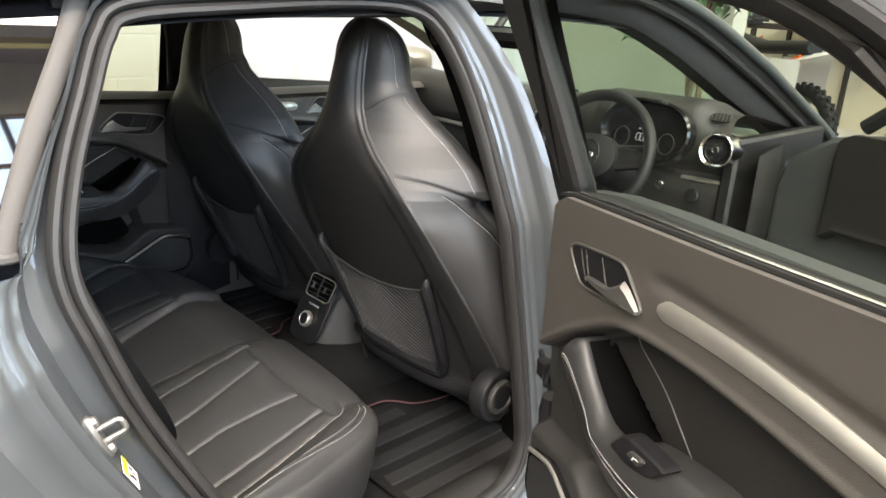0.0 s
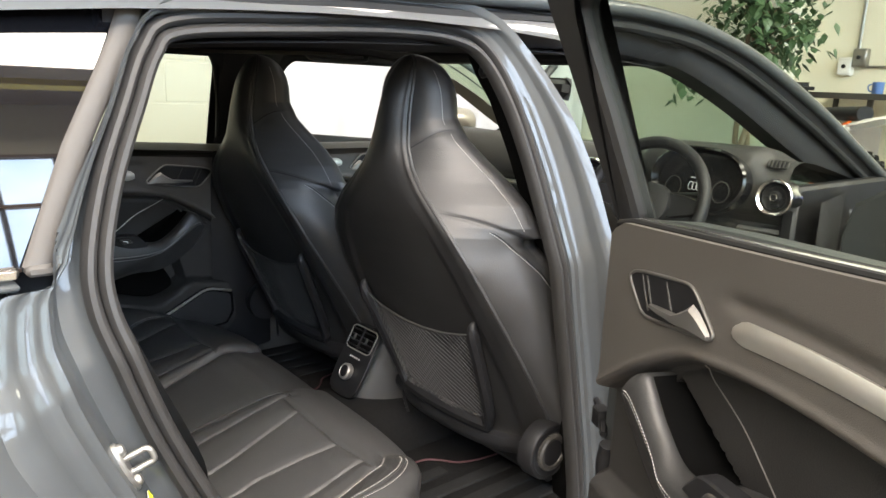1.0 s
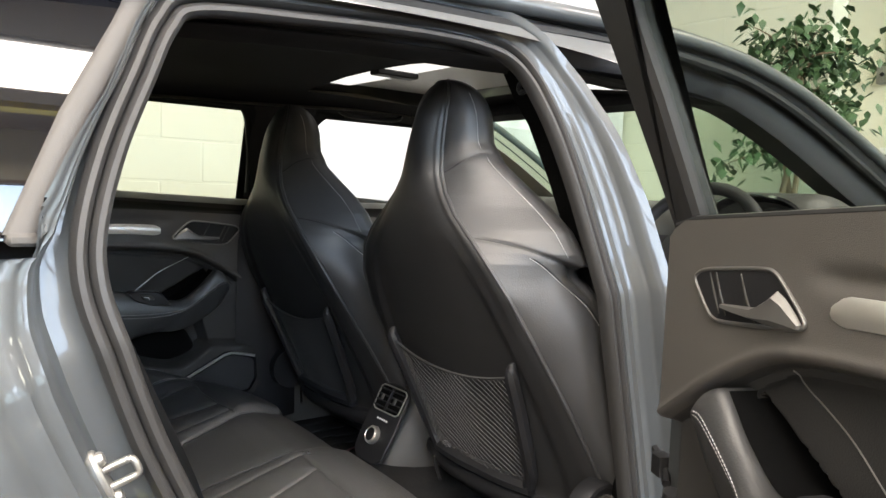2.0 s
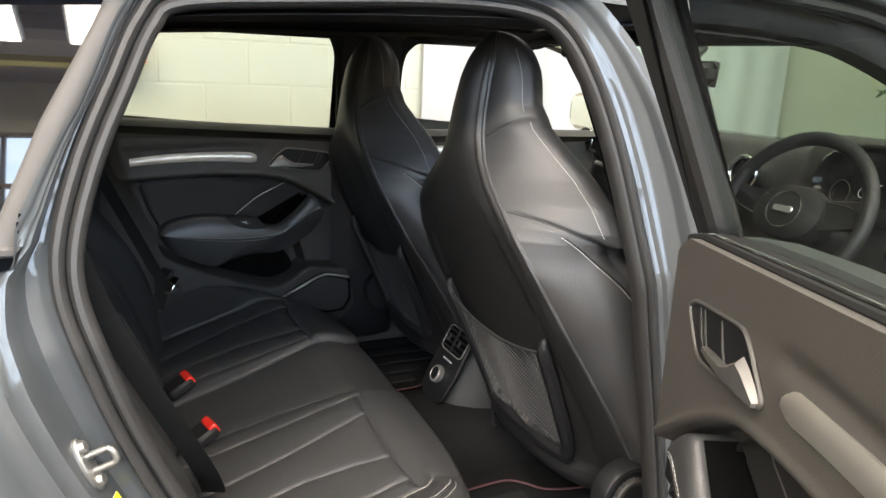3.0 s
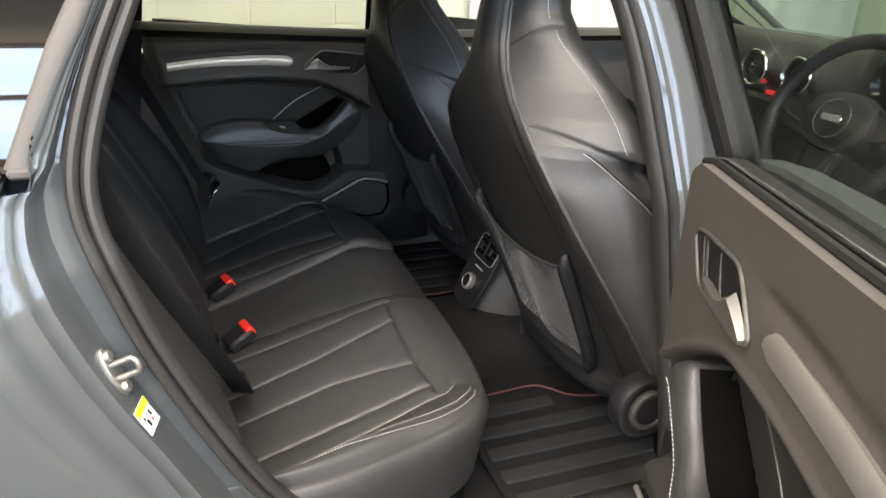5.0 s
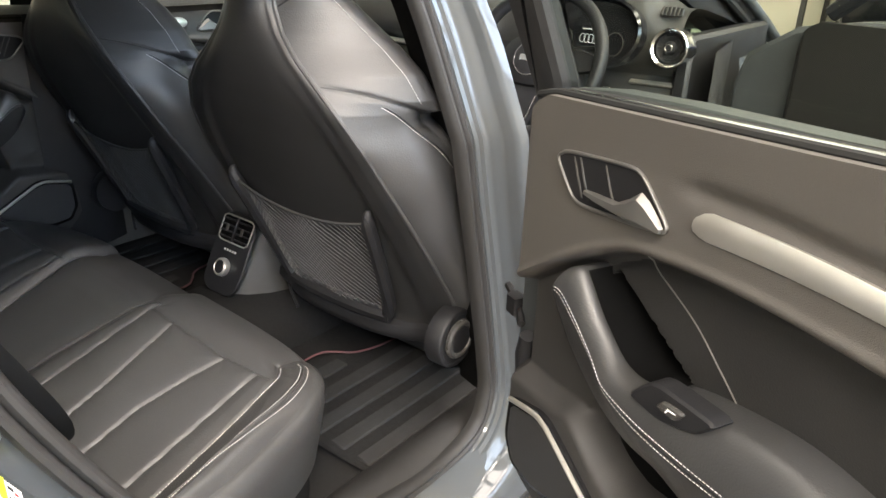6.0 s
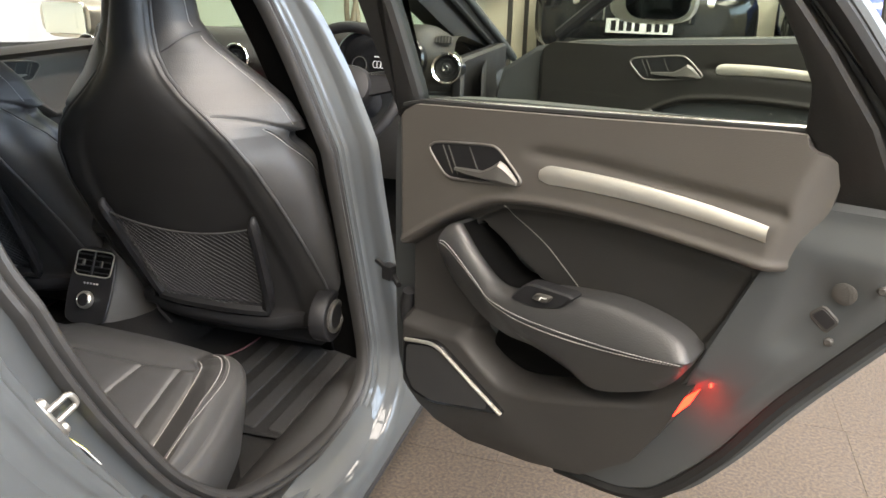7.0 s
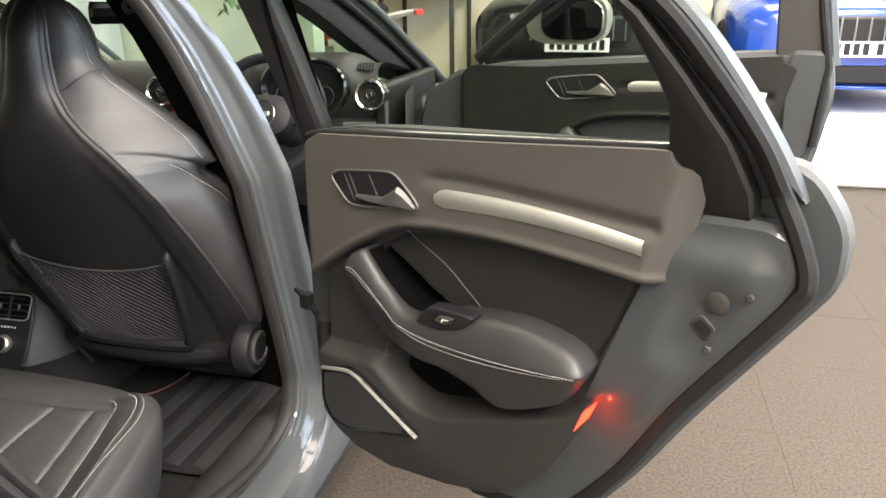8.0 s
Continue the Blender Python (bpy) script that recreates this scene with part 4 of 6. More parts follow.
bx, by = np.meshgrid(np.concatenate([np.linspace(-0.709, 0.0, 210), np.linspace(0.003, 0.66, 250), np.linspace(0.662, 0.709, 40)]), np.linspace(0, 1, 170))
front = np.interp(bx, FRONT_X, FRONT_Y)
yy = front + (-0.66 - front) * by
top_rows = np.stack([bx, yy, bench_height(bx, yy)], -1)
nose = []
for k, a in enumerate(np.linspace(1.0, 0.0, 12)[:-1]):
    drop = 0.034 * (1 - math.cos(min(a * 1.6, 1) * 1.57)) + 0.13 * max(a - 0.5, 0) / 0.5
    r = top_rows[0].copy()
    push = 0.020 * math.sin(min(a * 1.6, 1) * 1.57) - 0.022 * max(a - 0.5, 0) / 0.5
    t = np.gradient(r[:, :2], axis=0)
    nn = np.stack([-t[:, 1], t[:, 0]], 1)
    nn /= np.linalg.norm(nn, axis=1)[:, None]
    r[:, :2] += nn * push
    r[:, 2] -= drop
    nose.append(r)
bench = part("rear_bench", loft(nose + list(top_rows), closed=False), LEATHER, car, "black leather rear bench with stitched flutes")
for line, o in ((MID_RIGHT, -0.004), (MID_LEFT, 0.004)):
    c = rounded(line, 60, False)
    part("seat_piping", pipe([(x + o, y, float(bench_height(x + o, y)) + 0.0022) for x, y in c], 0.0024, 6), LEATHER, bench)
for line, o in ((BOLSTER, 0.005), (BOLSTER_LEFT, -0.005)):
    c = rounded(line, 60, False)
    stitched([(x + o, y, float(bench_height(x + o, y)) + 0.001) for x, y in c], STITCH, bench, Matrix.Identity(4))
edge = rounded([(0.672, -0.60), (0.652, -0.42), (0.628, -0.30), (0.596, -0.225), (0.560, -0.182), (0.530, -0.166)], 70, False)
for o in (0.007, -0.007):
    stitched([(x + o * 0.9, y + o * 0.4, float(bench_height(x + o * 0.9, y + o * 0.4)) + 0.0012) for x, y in edge], STITCH, bench, Matrix.Identity(4))
part("bolster_piping", pipe([(x, y, float(bench_height(x, y)) + 0.001) for x, y in edge], 0.003, 6), LEATHER, bench)
part("bench_skirt", sheet(lambda x, v: (x, float(np.interp(x, FRONT_X, FRONT_Y)) - 0.03 + 0.01 * v, 0.45 - 0.14 * v), np.linspace(-0.72, 0.72, 40), np.linspace(0, 1, 5)), CARPET, bench, "black carpet below the bench")


def rest_point(x, v):
    side = float(smooth01((abs(x) - 0.40) / 0.14))
    y = -0.60 - 0.27 * v + 0.055 * side * math.sin(math.pi * min(v * 1.1 + 0.1, 1)) + 0.012 * math.sin(v * 6)
    for s in (0.12, 0.30):
        y -= 0.006 * math.exp(-((abs(x + 0.02) - s) / 0.006) ** 2) + 0.006 * math.exp(-((abs(x + 0.02) - s) / 0.02) ** 2)
    return x, y, 0.45 + 0.66 * v


part("backrest", sheet(rest_point, np.linspace(-0.64, 0.64, 160), np.linspace(0, 1, 40)), LEATHER, bench, "black leather rear backrest")
part("backrest_top", sheet(lambda x, s: (x, -0.87 - 0.18 * s, 1.11 + 0.02 * math.sin(s * 3.14)), np.linspace(-0.64, 0.64, 10), np.linspace(0, 1, 8)), LEATHER, bench)
for x in (-0.40, 0.40, 0.0):
    part("rear_headrest", moved(loft([[(0.125 * k * math.copysign(min(abs(math.cos(a)) * 1.35, 1), math.cos(a)), 0.05 * k * math.sin(a), z) for a in np.linspace(0, 2 * math.pi, 28, endpoint=False)] for k, z in ((0.8, 0), (1, 0.02), (1, 0.09), (0.9, 0.13), (0.6, 0.145))], caps=True), Matrix.Translation((x, -0.915, 1.10))), LEATHER, bench, "black leather rear headrest")
# belts and buckles
for x, y, z, rz in ((-0.205, -0.577, 0.468, 14), (0.088, -0.560, 0.478, 16)):
    m = Matrix.Translation((x, y, z)) @ Euler((radians(28), 0, radians(rz))).to_matrix().to_4x4()
    bk = part("belt_buckle", moved(box(-0.030, 0.030, -0.022, 0.045, -0.012, 0.016, 0.007), m), BLACK, bench, "black seat belt buckle")
    part("buckle_button", moved(box(-0.025, 0.025, 0.028, 0.0475, -0.006, 0.019, 0.003), m), REDPLASTIC, bk, "red release button")
part("latch_plate", moved(box(-0.02, 0.02, -0.03, 0.03, 0, 0.003, 0.001), Matrix.Translation((-0.66, -0.545, 0.60)) @ Euler((radians(50), 0, radians(30))).to_matrix().to_4x4()), CHROME, bench, "metal belt tongue")
part("latch_grip", moved(box(-0.026, 0.026, -0.008, 0.022, -0.006, 0.009, 0.004), Matrix.Translation((-0.67, -0.555, 0.63)) @ Euler((radians(50), 0, radians(30))).to_matrix().to_4x4()), BLACK, bench)


def strap(path, wide, side, name):
    p = rounded(path, 30, False)
    return part(name, loft([p - np.array(side) * wide, p + np.array(side) * wide], closed=False), DARKRUBBER, bench, "black seat belt webbing")


strap([(-0.60, -0.80, 1.15), (-0.64, -0.72, 0.95), (-0.67, -0.60, 0.68), (-0.66, -0.57, 0.60), (-0.66, -0.60, 0.48)], 0.022, (0.5, 0.8, 0.1), "seat_belt")
strap([(0.56, -0.80, 1.2), (0.60, -0.72, 0.95), (0.55, -0.60, 0.68), (0.40, -0.57, 0.54), (0.25, -0.575, 0.50)], 0.022, (0.5, 0.8, 0.1), "seat_belt")

GRILLE = surface("perforated_grille", (0.012, 0.012, 0.013), (0.022, 0.022, 0.023), 0.5, scale=900, bump=0.8, grain=1500)


MIRROR = surface("mirror_silver", (0.85, 0.87, 0.87), (0.86, 0.88, 0.88), 0.03, metal=1.0, scale=5, bump=0.0, spread=0.01)
# ---- doors: built along (along, up, inward), then hung ----
def hung(origin, degrees):
    c, s = math.cos(radians(degrees)), math.sin(radians(degrees))
    return Matrix.Translation(origin) @ Matrix(((c, -s, 0, 0), (-s, -c, 0, 0), (0, 0, 1, 0), (0, 0, 0, 1)))


DOOR = hung((0.80, 0, 0), 25.0)
LEFTDOOR = Matrix.Translation((-0.70, 0.17, -0.045)) @ Matrix(((0, 1, 0, 0), (-1, 0, 0, 0), (0, 0, 1, 0), (0, 0, 0, 1)))
FRONTDOOR = hung((0.82, 1.02, 0.03), 14.0)
LEFTFRONT = Matrix.Translation((-0.70, 1.15, -0.03)) @ Matrix(((0, 1, 0, 0), (-1, 0, 0, 0), (0, 0, 1, 0), (0, 0, 0, 1)))


def tilted(geo, whole=True):
    """Lean the window frame in towards the roof."""
    V = np.array(geo[0], float)
    V[:, 2] += 0.42 * (V[:, 1] - 1.10 if whole else np.maximum(V[:, 1] - 1.10, 0))
    return V, geo[1]


def on_door(geo, m):
    V, F = geo
    return np.array([m @ Vector((u, w, z)) for u, z, w in V]), F


INSERT = rounded([(0.135, 0.824), (0.238, 0.895), (0.342, 0.951), (0.425, 0.968), (0.53, 0.975), (0.63, 0.974), (0.74, 0.968), (0.83, 0.961)], 60, False)
LIP = rounded([(0.10, 0.66), (0.225, 0.668), (0.284, 0.672), (0.345, 0.633), (0.410, 0.615), (0.546, 0.655), (0.677, 0.708), (0.74, 0.75)], 60, False)
ARM_TOP = rounded([(0.262, 0.895), (0.282, 0.902), (0.300, 0.886), (0.34, 0.845), (0.40, 0.812), (0.50, 0.835), (0.60, 0.849), (0.675, 0.842), (0.718, 0.828), (0.740, 0.806)], 60, False)
ARM_EDGE = rounded([(0.248, 0.862), (0.268, 0.862), (0.305, 0.838), (0.345, 0.808), (0.392, 0.786), (0.454, 0.776), (0.568, 0.779), (0.669, 0.790), (0.742, 0.803)], 60, False)
ARM_LOW = rounded([(0.238, 0.838), (0.264, 0.798), (0.301, 0.766), (0.350, 0.736), (0.40, 0.722), (0.464, 0.722), (0.534, 0.706), (0.590, 0.690), (0.680, 0.727), (0.716, 0.757), (0.737, 0.790)], 60, False)
INSERT_SEAM = np.array([(0.215, 0.855), (0.268, 0.890), (0.350, 0.935), (0.45, 0.948), (0.574, 0.958), (0.699, 0.955), (0.765, 0.951), (0.782, 0.945), (0.786, 0.930), (0.764, 0.862), (0.735, 0.808)])
SPEAKER = [(0.145, 0.621), (0.224, 0.643), (0.250, 0.640), (0.405, 0.559), (0.395, 0.551), (0.224, 0.499), (0.165, 0.505), (0.140, 0.545)]
BOTTOM_U, BOTTOM_Z = (0.116, 0.145, 0.17, 0.21, 0.30, 0.45, 0.57, 0.66, 0.71, 0.790, 0.812, 0.832, 0.846, 0.857, 0.867, 0.872, 0.874), (0.54, 0.50, 0.47, 0.445, 0.435, 0.465, 0.505, 0.58, 0.67, 0.893, 0.934, 0.952, 0.972, 1.005, 1.050, 1.080, 1.094)
TOP_U, TOP_Z = (0.116, 0.125, 0.145, 0.17, 0.55, 0.80, 0.832, 0.838, 0.846, 0.858, 0.867, 0.872, 0.874), (1.035, 1.065, 1.085, 1.098, 1.125, 1.145, 1.146, 1.130, 1.126, 1.123, 1.115, 1.105, 1.096)


def cup_share(u, z):
    """1 within the pull cup behind the arm rest's grip, 0 outside."""
    top = np.interp(u, (0.296, 0.306, 0.335, 0.45), (0.890, 0.904, 0.888, 0.824))
    return smooth01((top - z) / 0.006) * smooth01((z - np.interp(u, ARM_TOP[:, 0], ARM_TOP[:, 1]) + 0.03) / 0.01) * smooth01((u - 0.290) / 0.006) * smooth01((0.452 - u) / 0.01)


def panel_relief(u, z):
    """How far the trim panel swells inward: soft top, sunken insert, pocket and lower lip."""
    i = np.interp(u, INSERT[:, 0], INSERT[:, 1])
    low = np.interp(u, LIP[:, 0], LIP[:, 1])
    sunk = smooth01((i - z) / 0.014)
    h = 0.012 * (1 - sunk) - 0.024 * sunk * smooth01((z - low + 0.012) / 0.02)
    h = h + 0.004 * np.exp(-(((z - i - 0.006) / 0.006) ** 2))
    h = h - 0.008 * np.exp(-(((z - np.interp(u, (0.42, 0.52, 0.80), (1.052, 1.055, 1.040))) / 0.012) ** 2)) * smooth01((u - 0.40) / 0.06) * smooth01((0.835 - u) / 0.02)
    pocket = smooth01((z - low) / 0.012) * smooth01((np.interp(u, ARM_LOW[:, 0], ARM_LOW[:, 1]) + 0.02 - z) / 0.012) * smooth01((u - 0.285 - 0.3 * (z - 0.674)) / 0.02) * smooth01((0.63 - u) / 0.04)
    h = h - 0.055 * pocket
    h = h - 0.050 * cup_share(u, z)
    h = h - 0.0045 * np.exp(-((seam_gap(u, z, INSERT_SEAM) / 0.005) ** 2))
    h = h + 0.010 * smooth01((low - z) / 0.02)
    h = h - 0.02 * smooth01((0.56 - z) / 0.14) ** 2
    return h - 0.035 * smooth01((u - 0.790 - 0.26 * np.clip(z - 0.95, 0, 0.2)) / 0.055) ** 1.6 - 0.02 * smooth01((0.135 - u) / 0.02)


def inside(u, z, polygon):
    """Whether points lie within a closed outline."""
    p = np.asarray(polygon, float)
    hit = np.zeros(np.shape(u), bool)
    for (ax, ay), (cx, cy) in zip(p, np.roll(p, -1, 0)):
        if ay != cy:
            hit ^= ((ay > z) != (cy > z)) & (u < (cx - ax) * (z - ay) / (cy - ay) + ax)
    return hit


def panel_mesh(reach=0.0, which="upper"):
    """The soft upper part, the leather insert, the pull cup or the lower plastic of a door's trim. reach: how much longer a front door is than a rear one."""
    upper = which == "upper"
    us = np.concatenate([np.linspace(0.116, 0.17, 16), np.linspace(0.174, 0.82, 190), np.linspace(0.822, 0.874, 22)])
    b, t = np.interp(us, BOTTOM_U, BOTTOM_Z), np.interp(us, TOP_U, TOP_Z)
    i = np.clip(np.interp(us, INSERT[:, 0], INSERT[:, 1]) - 0.007, b, t)
    lo, hi = (i, t) if upper else (b, i)
    rows = []
    for s in np.linspace(0, 1, 60 if upper else 165):
        z = lo + (hi - lo) * s
        rows.append(np.column_stack([us - reach * (us < 0.17), z, panel_relief(us, z)]))
    if upper:
        geos = [loft(rows + [rows[-1] - (0, 0, 0.03)], closed=False)]
        for k in (0, -1):
            e = np.array([r[k] for r in rows])
            geos.append(loft([e, e - (0, 0, 0.035)], closed=False))
        return joined(*geos)
    V, F = loft([rows[0] - (0, 0, 0.03)] + rows, closed=False)
    mid = np.array([V[list(f), :2].mean(0) for f in F])
    n = len(us)
    cloth = inside(mid[:, 0], mid[:, 1], np.concatenate([INSERT_SEAM, [(0.70, 0.76), (0.50, 0.74), (0.35, 0.77), (0.25, 0.84)]]))
    cup = cup_share(mid[:, 0], mid[:, 1]) > 0.02
    kind = np.where(cup, "cup", np.where(cloth & (np.arange(len(F)) >= n), "insert", "lower"))
    keep = [f for f, k in zip(F, kind) if k == which]
    geos = [(V, keep)]
    if which == "lower":
        for k in (0, -1):
            e = np.array([r[k] for r in rows])
            geos.append(loft([e, e - (0, 0, 0.035)], closed=False))
    V, F = joined(*geos)
    used = sorted({i for f in F for i in f})
    number = {i: k for k, i in enumerate(used)}
    return V[used], [tuple(number[i] for i in f) for f in F]


def door_fittings(ob, m, shift=0.0):
    """Handle, strip, arm rest, seams and speaker: the same on all four doors."""
    put = lambda geo: on_door((np.asarray(geo[0]) + (shift, 0, 0), geo[1]), m)
    bez = chamfered([(0.196, 1.036), (0.243, 0.985), (0.264, 0.979), (0.410, 0.996), (0.414, 1.006), (0.368, 1.048), (0.350, 1.054)], 0.18, 3)
    part("handle_bezel", put(pipe([(a, b, 0.0145) for a, b in bez], 0.0025, 8, closed=True)), HANDLEMETAL, ob, "satin chrome handle surround")
    part("handle_dish", put(slab(bez, 0.0, 0.0145, 0.002)), BLACK, ob, "black handle recess")
    part("handle_lever", put(loft([[(a, b, c) for a, b, c in ((u, zc + h, w - 0.004), (u, zc + h * 0.6, w + 0.004), (u, zc - h * 0.6, w + 0.005), (u, zc - h, w - 0.002))] for u, zc, h, w in ((0.272, 1.000, 0.003, 0.016), (0.30, 1.000, 0.005, 0.019), (0.335, 1.001, 0.007, 0.021), (0.355, 1.006, 0.013, 0.022), (0.372, 1.012, 0.020, 0.022), (0.385, 1.009, 0.016, 0.021), (0.408, 0.999, 0.003, 0.017))], caps=True)), HANDLEMETAL, ob, "satin chrome door handle")
    for a, b, top in ((0.240, 0.264, 1.036), (0.253, 0.277, 1.038), (0.302, 0.332, 1.042)):
        part("dish_rib", put(pipe([(a, top, 0.014), ((a + b) / 2, 1.014, 0.0155), (b, 0.989, 0.014)], 0.0017, 6)), PLASTIC, ob)
    n = 40
    ss = np.linspace(0, 1, n)
    mid = 1.022 + 0.027 * ss - 0.038 * ss ** 2
    hw = 0.0165 * np.minimum(1, np.sqrt(np.clip(ss / 0.035, 0.3, 1))) * (1 - 0.28 * ss)
    us = 0.448 + 0.360 * ss
    part("trim_strip", put(loft([np.column_stack([us, mid + hw * c, np.full(n, 0.004 + 0.010 * w)]) for c, w in ((1.02, 0.0), (1.0, 0.7), (0.55, 1.15), (-0.2, 1.25), (-0.8, 1.0), (-1.0, 0.5), (-1.02, 0.0))], closed=False)), ALU, ob, "brushed aluminium trim strip")
    # arm rest: rounded top, stitched edge, underside back to the panel
    taper = 0.55 + 0.45 * np.sqrt(np.clip((1 - np.linspace(0, 1, 60)) / 0.05, 0, 1))
    grip = smooth01((0.42 - ARM_TOP[:, 0]) / 0.08)
    mixed = lambda a, b, k: a * (1 - k) + b * k
    rise = 1 - 0.22 * grip
    part("armrest", put(loft([np.column_stack([c, np.full(60, w) * rise * (taper if w > 0 else 1)]) for c, w in ((ARM_TOP + (0, -0.002), -0.075), (ARM_TOP + (0, -0.001), 0.016), (mixed(ARM_TOP, ARM_EDGE, 0.06), 0.024), (mixed(ARM_TOP, ARM_EDGE, 0.22), 0.033), (mixed(ARM_TOP, ARM_EDGE, 0.5), 0.040), (mixed(ARM_TOP, ARM_EDGE, 0.8), 0.0435), (mixed(ARM_TOP, ARM_EDGE, 0.94), 0.0445), (ARM_EDGE, 0.0442), (mixed(ARM_EDGE, ARM_LOW, 0.06), 0.0438), (mixed(ARM_EDGE, ARM_LOW, 0.3), 0.040), (mixed(ARM_EDGE, ARM_LOW, 0.7), 0.031), (ARM_LOW, 0.020), (ARM_LOW + (0, 0.01), -0.03))], closed=False, ends=True)), ARMLEATHER, ob, "black leather arm rest with twin pale stitching", angle=70)
    for k, d in ((0.075, 0.0), (-0.05, 0.0)):
        c = ARM_EDGE * (1 - abs(k)) + (ARM_TOP if k > 0 else ARM_LOW) * abs(k)
        stitched(np.column_stack([c[3:-1], (0.0450 if k > 0 else 0.0446) * rise[3:-1]]) + (shift, 0, 0), STITCH, ob, Matrix([[m[i][j] for j in (0, 2, 1, 3)] for i in range(4)]))
    part("armrest_seam", put(pipe(np.column_stack([ARM_EDGE[2:-1], 0.0440 * rise[2:-1]]), 0.0016, 6)), BLACK, ob)
    # black plastic cup, its deep shade put in the colour as well
    part("pull_cup", put(panel_mesh(0.0, "cup")), VOID, ob, "black pull cup with its shade in the colour")
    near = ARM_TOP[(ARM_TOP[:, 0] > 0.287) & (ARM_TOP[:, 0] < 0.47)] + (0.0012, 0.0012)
    part("cup_wall_shade", put(loft([np.column_stack([near, np.full(len(near), w)]) for w in (-0.075, 0.004, 0.0105)], closed=False)), VOID, ob, "near-black sheet for the shaded wall of the pull cup")
    sw = part("switch_plate", put(slab(chamfered([(0.420, 0.806), (0.452, 0.842), (0.470, 0.847), (0.552, 0.849), (0.524, 0.820), (0.474, 0.803)], 0.15, 2), 0.012, 0.042, 0.003)), BLACK, ob, "black window switch plate")
    part("window_switch", put(slab(chamfered([(0.470, 0.823), (0.480, 0.836), (0.512, 0.838), (0.500, 0.822)], 0.15, 2), 0.040, 0.047, 0.002)), PLASTIC, sw)
    part("switch_mark", put(joined(slab([(0.486, 0.826), (0.489, 0.832), (0.502, 0.833), (0.500, 0.8315), (0.491, 0.8305), (0.488, 0.826)], 0.0465, 0.0475, 0.0002))), WHITELABEL, sw)
    part("insert_seam", put(pipe([(u, z, float(panel_relief(u, z)) + 0.0008) for u, z in rounded([(0.352, 0.940), (0.436, 0.899), (0.484, 0.863), (0.526, 0.828)], 24, False)], 0.0010, 6)), GREYSTEEL, ob, "pale piped seam")
    # near-black sheet added in the pocket in place of its shade
    part("pocket_shade", put(slab(chamfered([(0.32, 0.655), (0.355, 0.632), (0.412, 0.618), (0.56, 0.664), (0.60, 0.69), (0.534, 0.71), (0.46, 0.725), (0.36, 0.725)], 0.2, 2), -0.060, -0.046, 0.004)), VOID, ob, "near-black sheet for the shade in the door pocket")
    sp = part("speaker_grille", put(slab(chamfered(SPEAKER, 0.12, 2), 0.0, 0.020, 0.003)), GLOSSBLACK, ob, "black speaker grille with a bright edge")
    part("grille_mesh", put(slab(chamfered([(0.155, 0.612), (0.222, 0.630), (0.246, 0.628), (0.385, 0.556), (0.226, 0.508), (0.172, 0.514), (0.152, 0.548)], 0.12, 2), 0.018, 0.0215, 0.001)), GRILLE, sp)
    part("grille_edge", put(pipe([(a, b, 0.021) for a, b in rounded([(0.152, 0.621), (0.218, 0.636), (0.244, 0.634), (0.262, 0.627), (0.330, 0.592), (0.402, 0.556)], 40, False)], 0.0042, 8)), ALU, sp, "bright metal edge")



DOORSHELL = chamfered([(0.50, 0.472), (0.57, 0.476), (0.64, 0.488), (0.70, 0.522), (0.783, 0.63), (0.861, 0.77), (0.985, 0.955), (1.0, 1.0), (0.985, 1.053), (0.95, 1.066), (0.83, 1.06), (0.80, 0.98), (0.715, 0.76), (0.66, 0.65), (0.58, 0.56), (0.50, 0.52)], 0.15, 2)
SKIN = chamfered([(0.06, 1.10), (0.03, 1.0), (0.03, 0.5), (0.09, 0.42), (0.30, 0.42), (0.54, 0.450), (0.66, 0.470), (0.73, 0.510), (0.80, 0.61), (0.875, 0.74), (1.000, 0.93), (1.035, 0.985), (1.035, 1.06), (0.985, 1.130), (0.90, 1.14)], 0.2, 2)


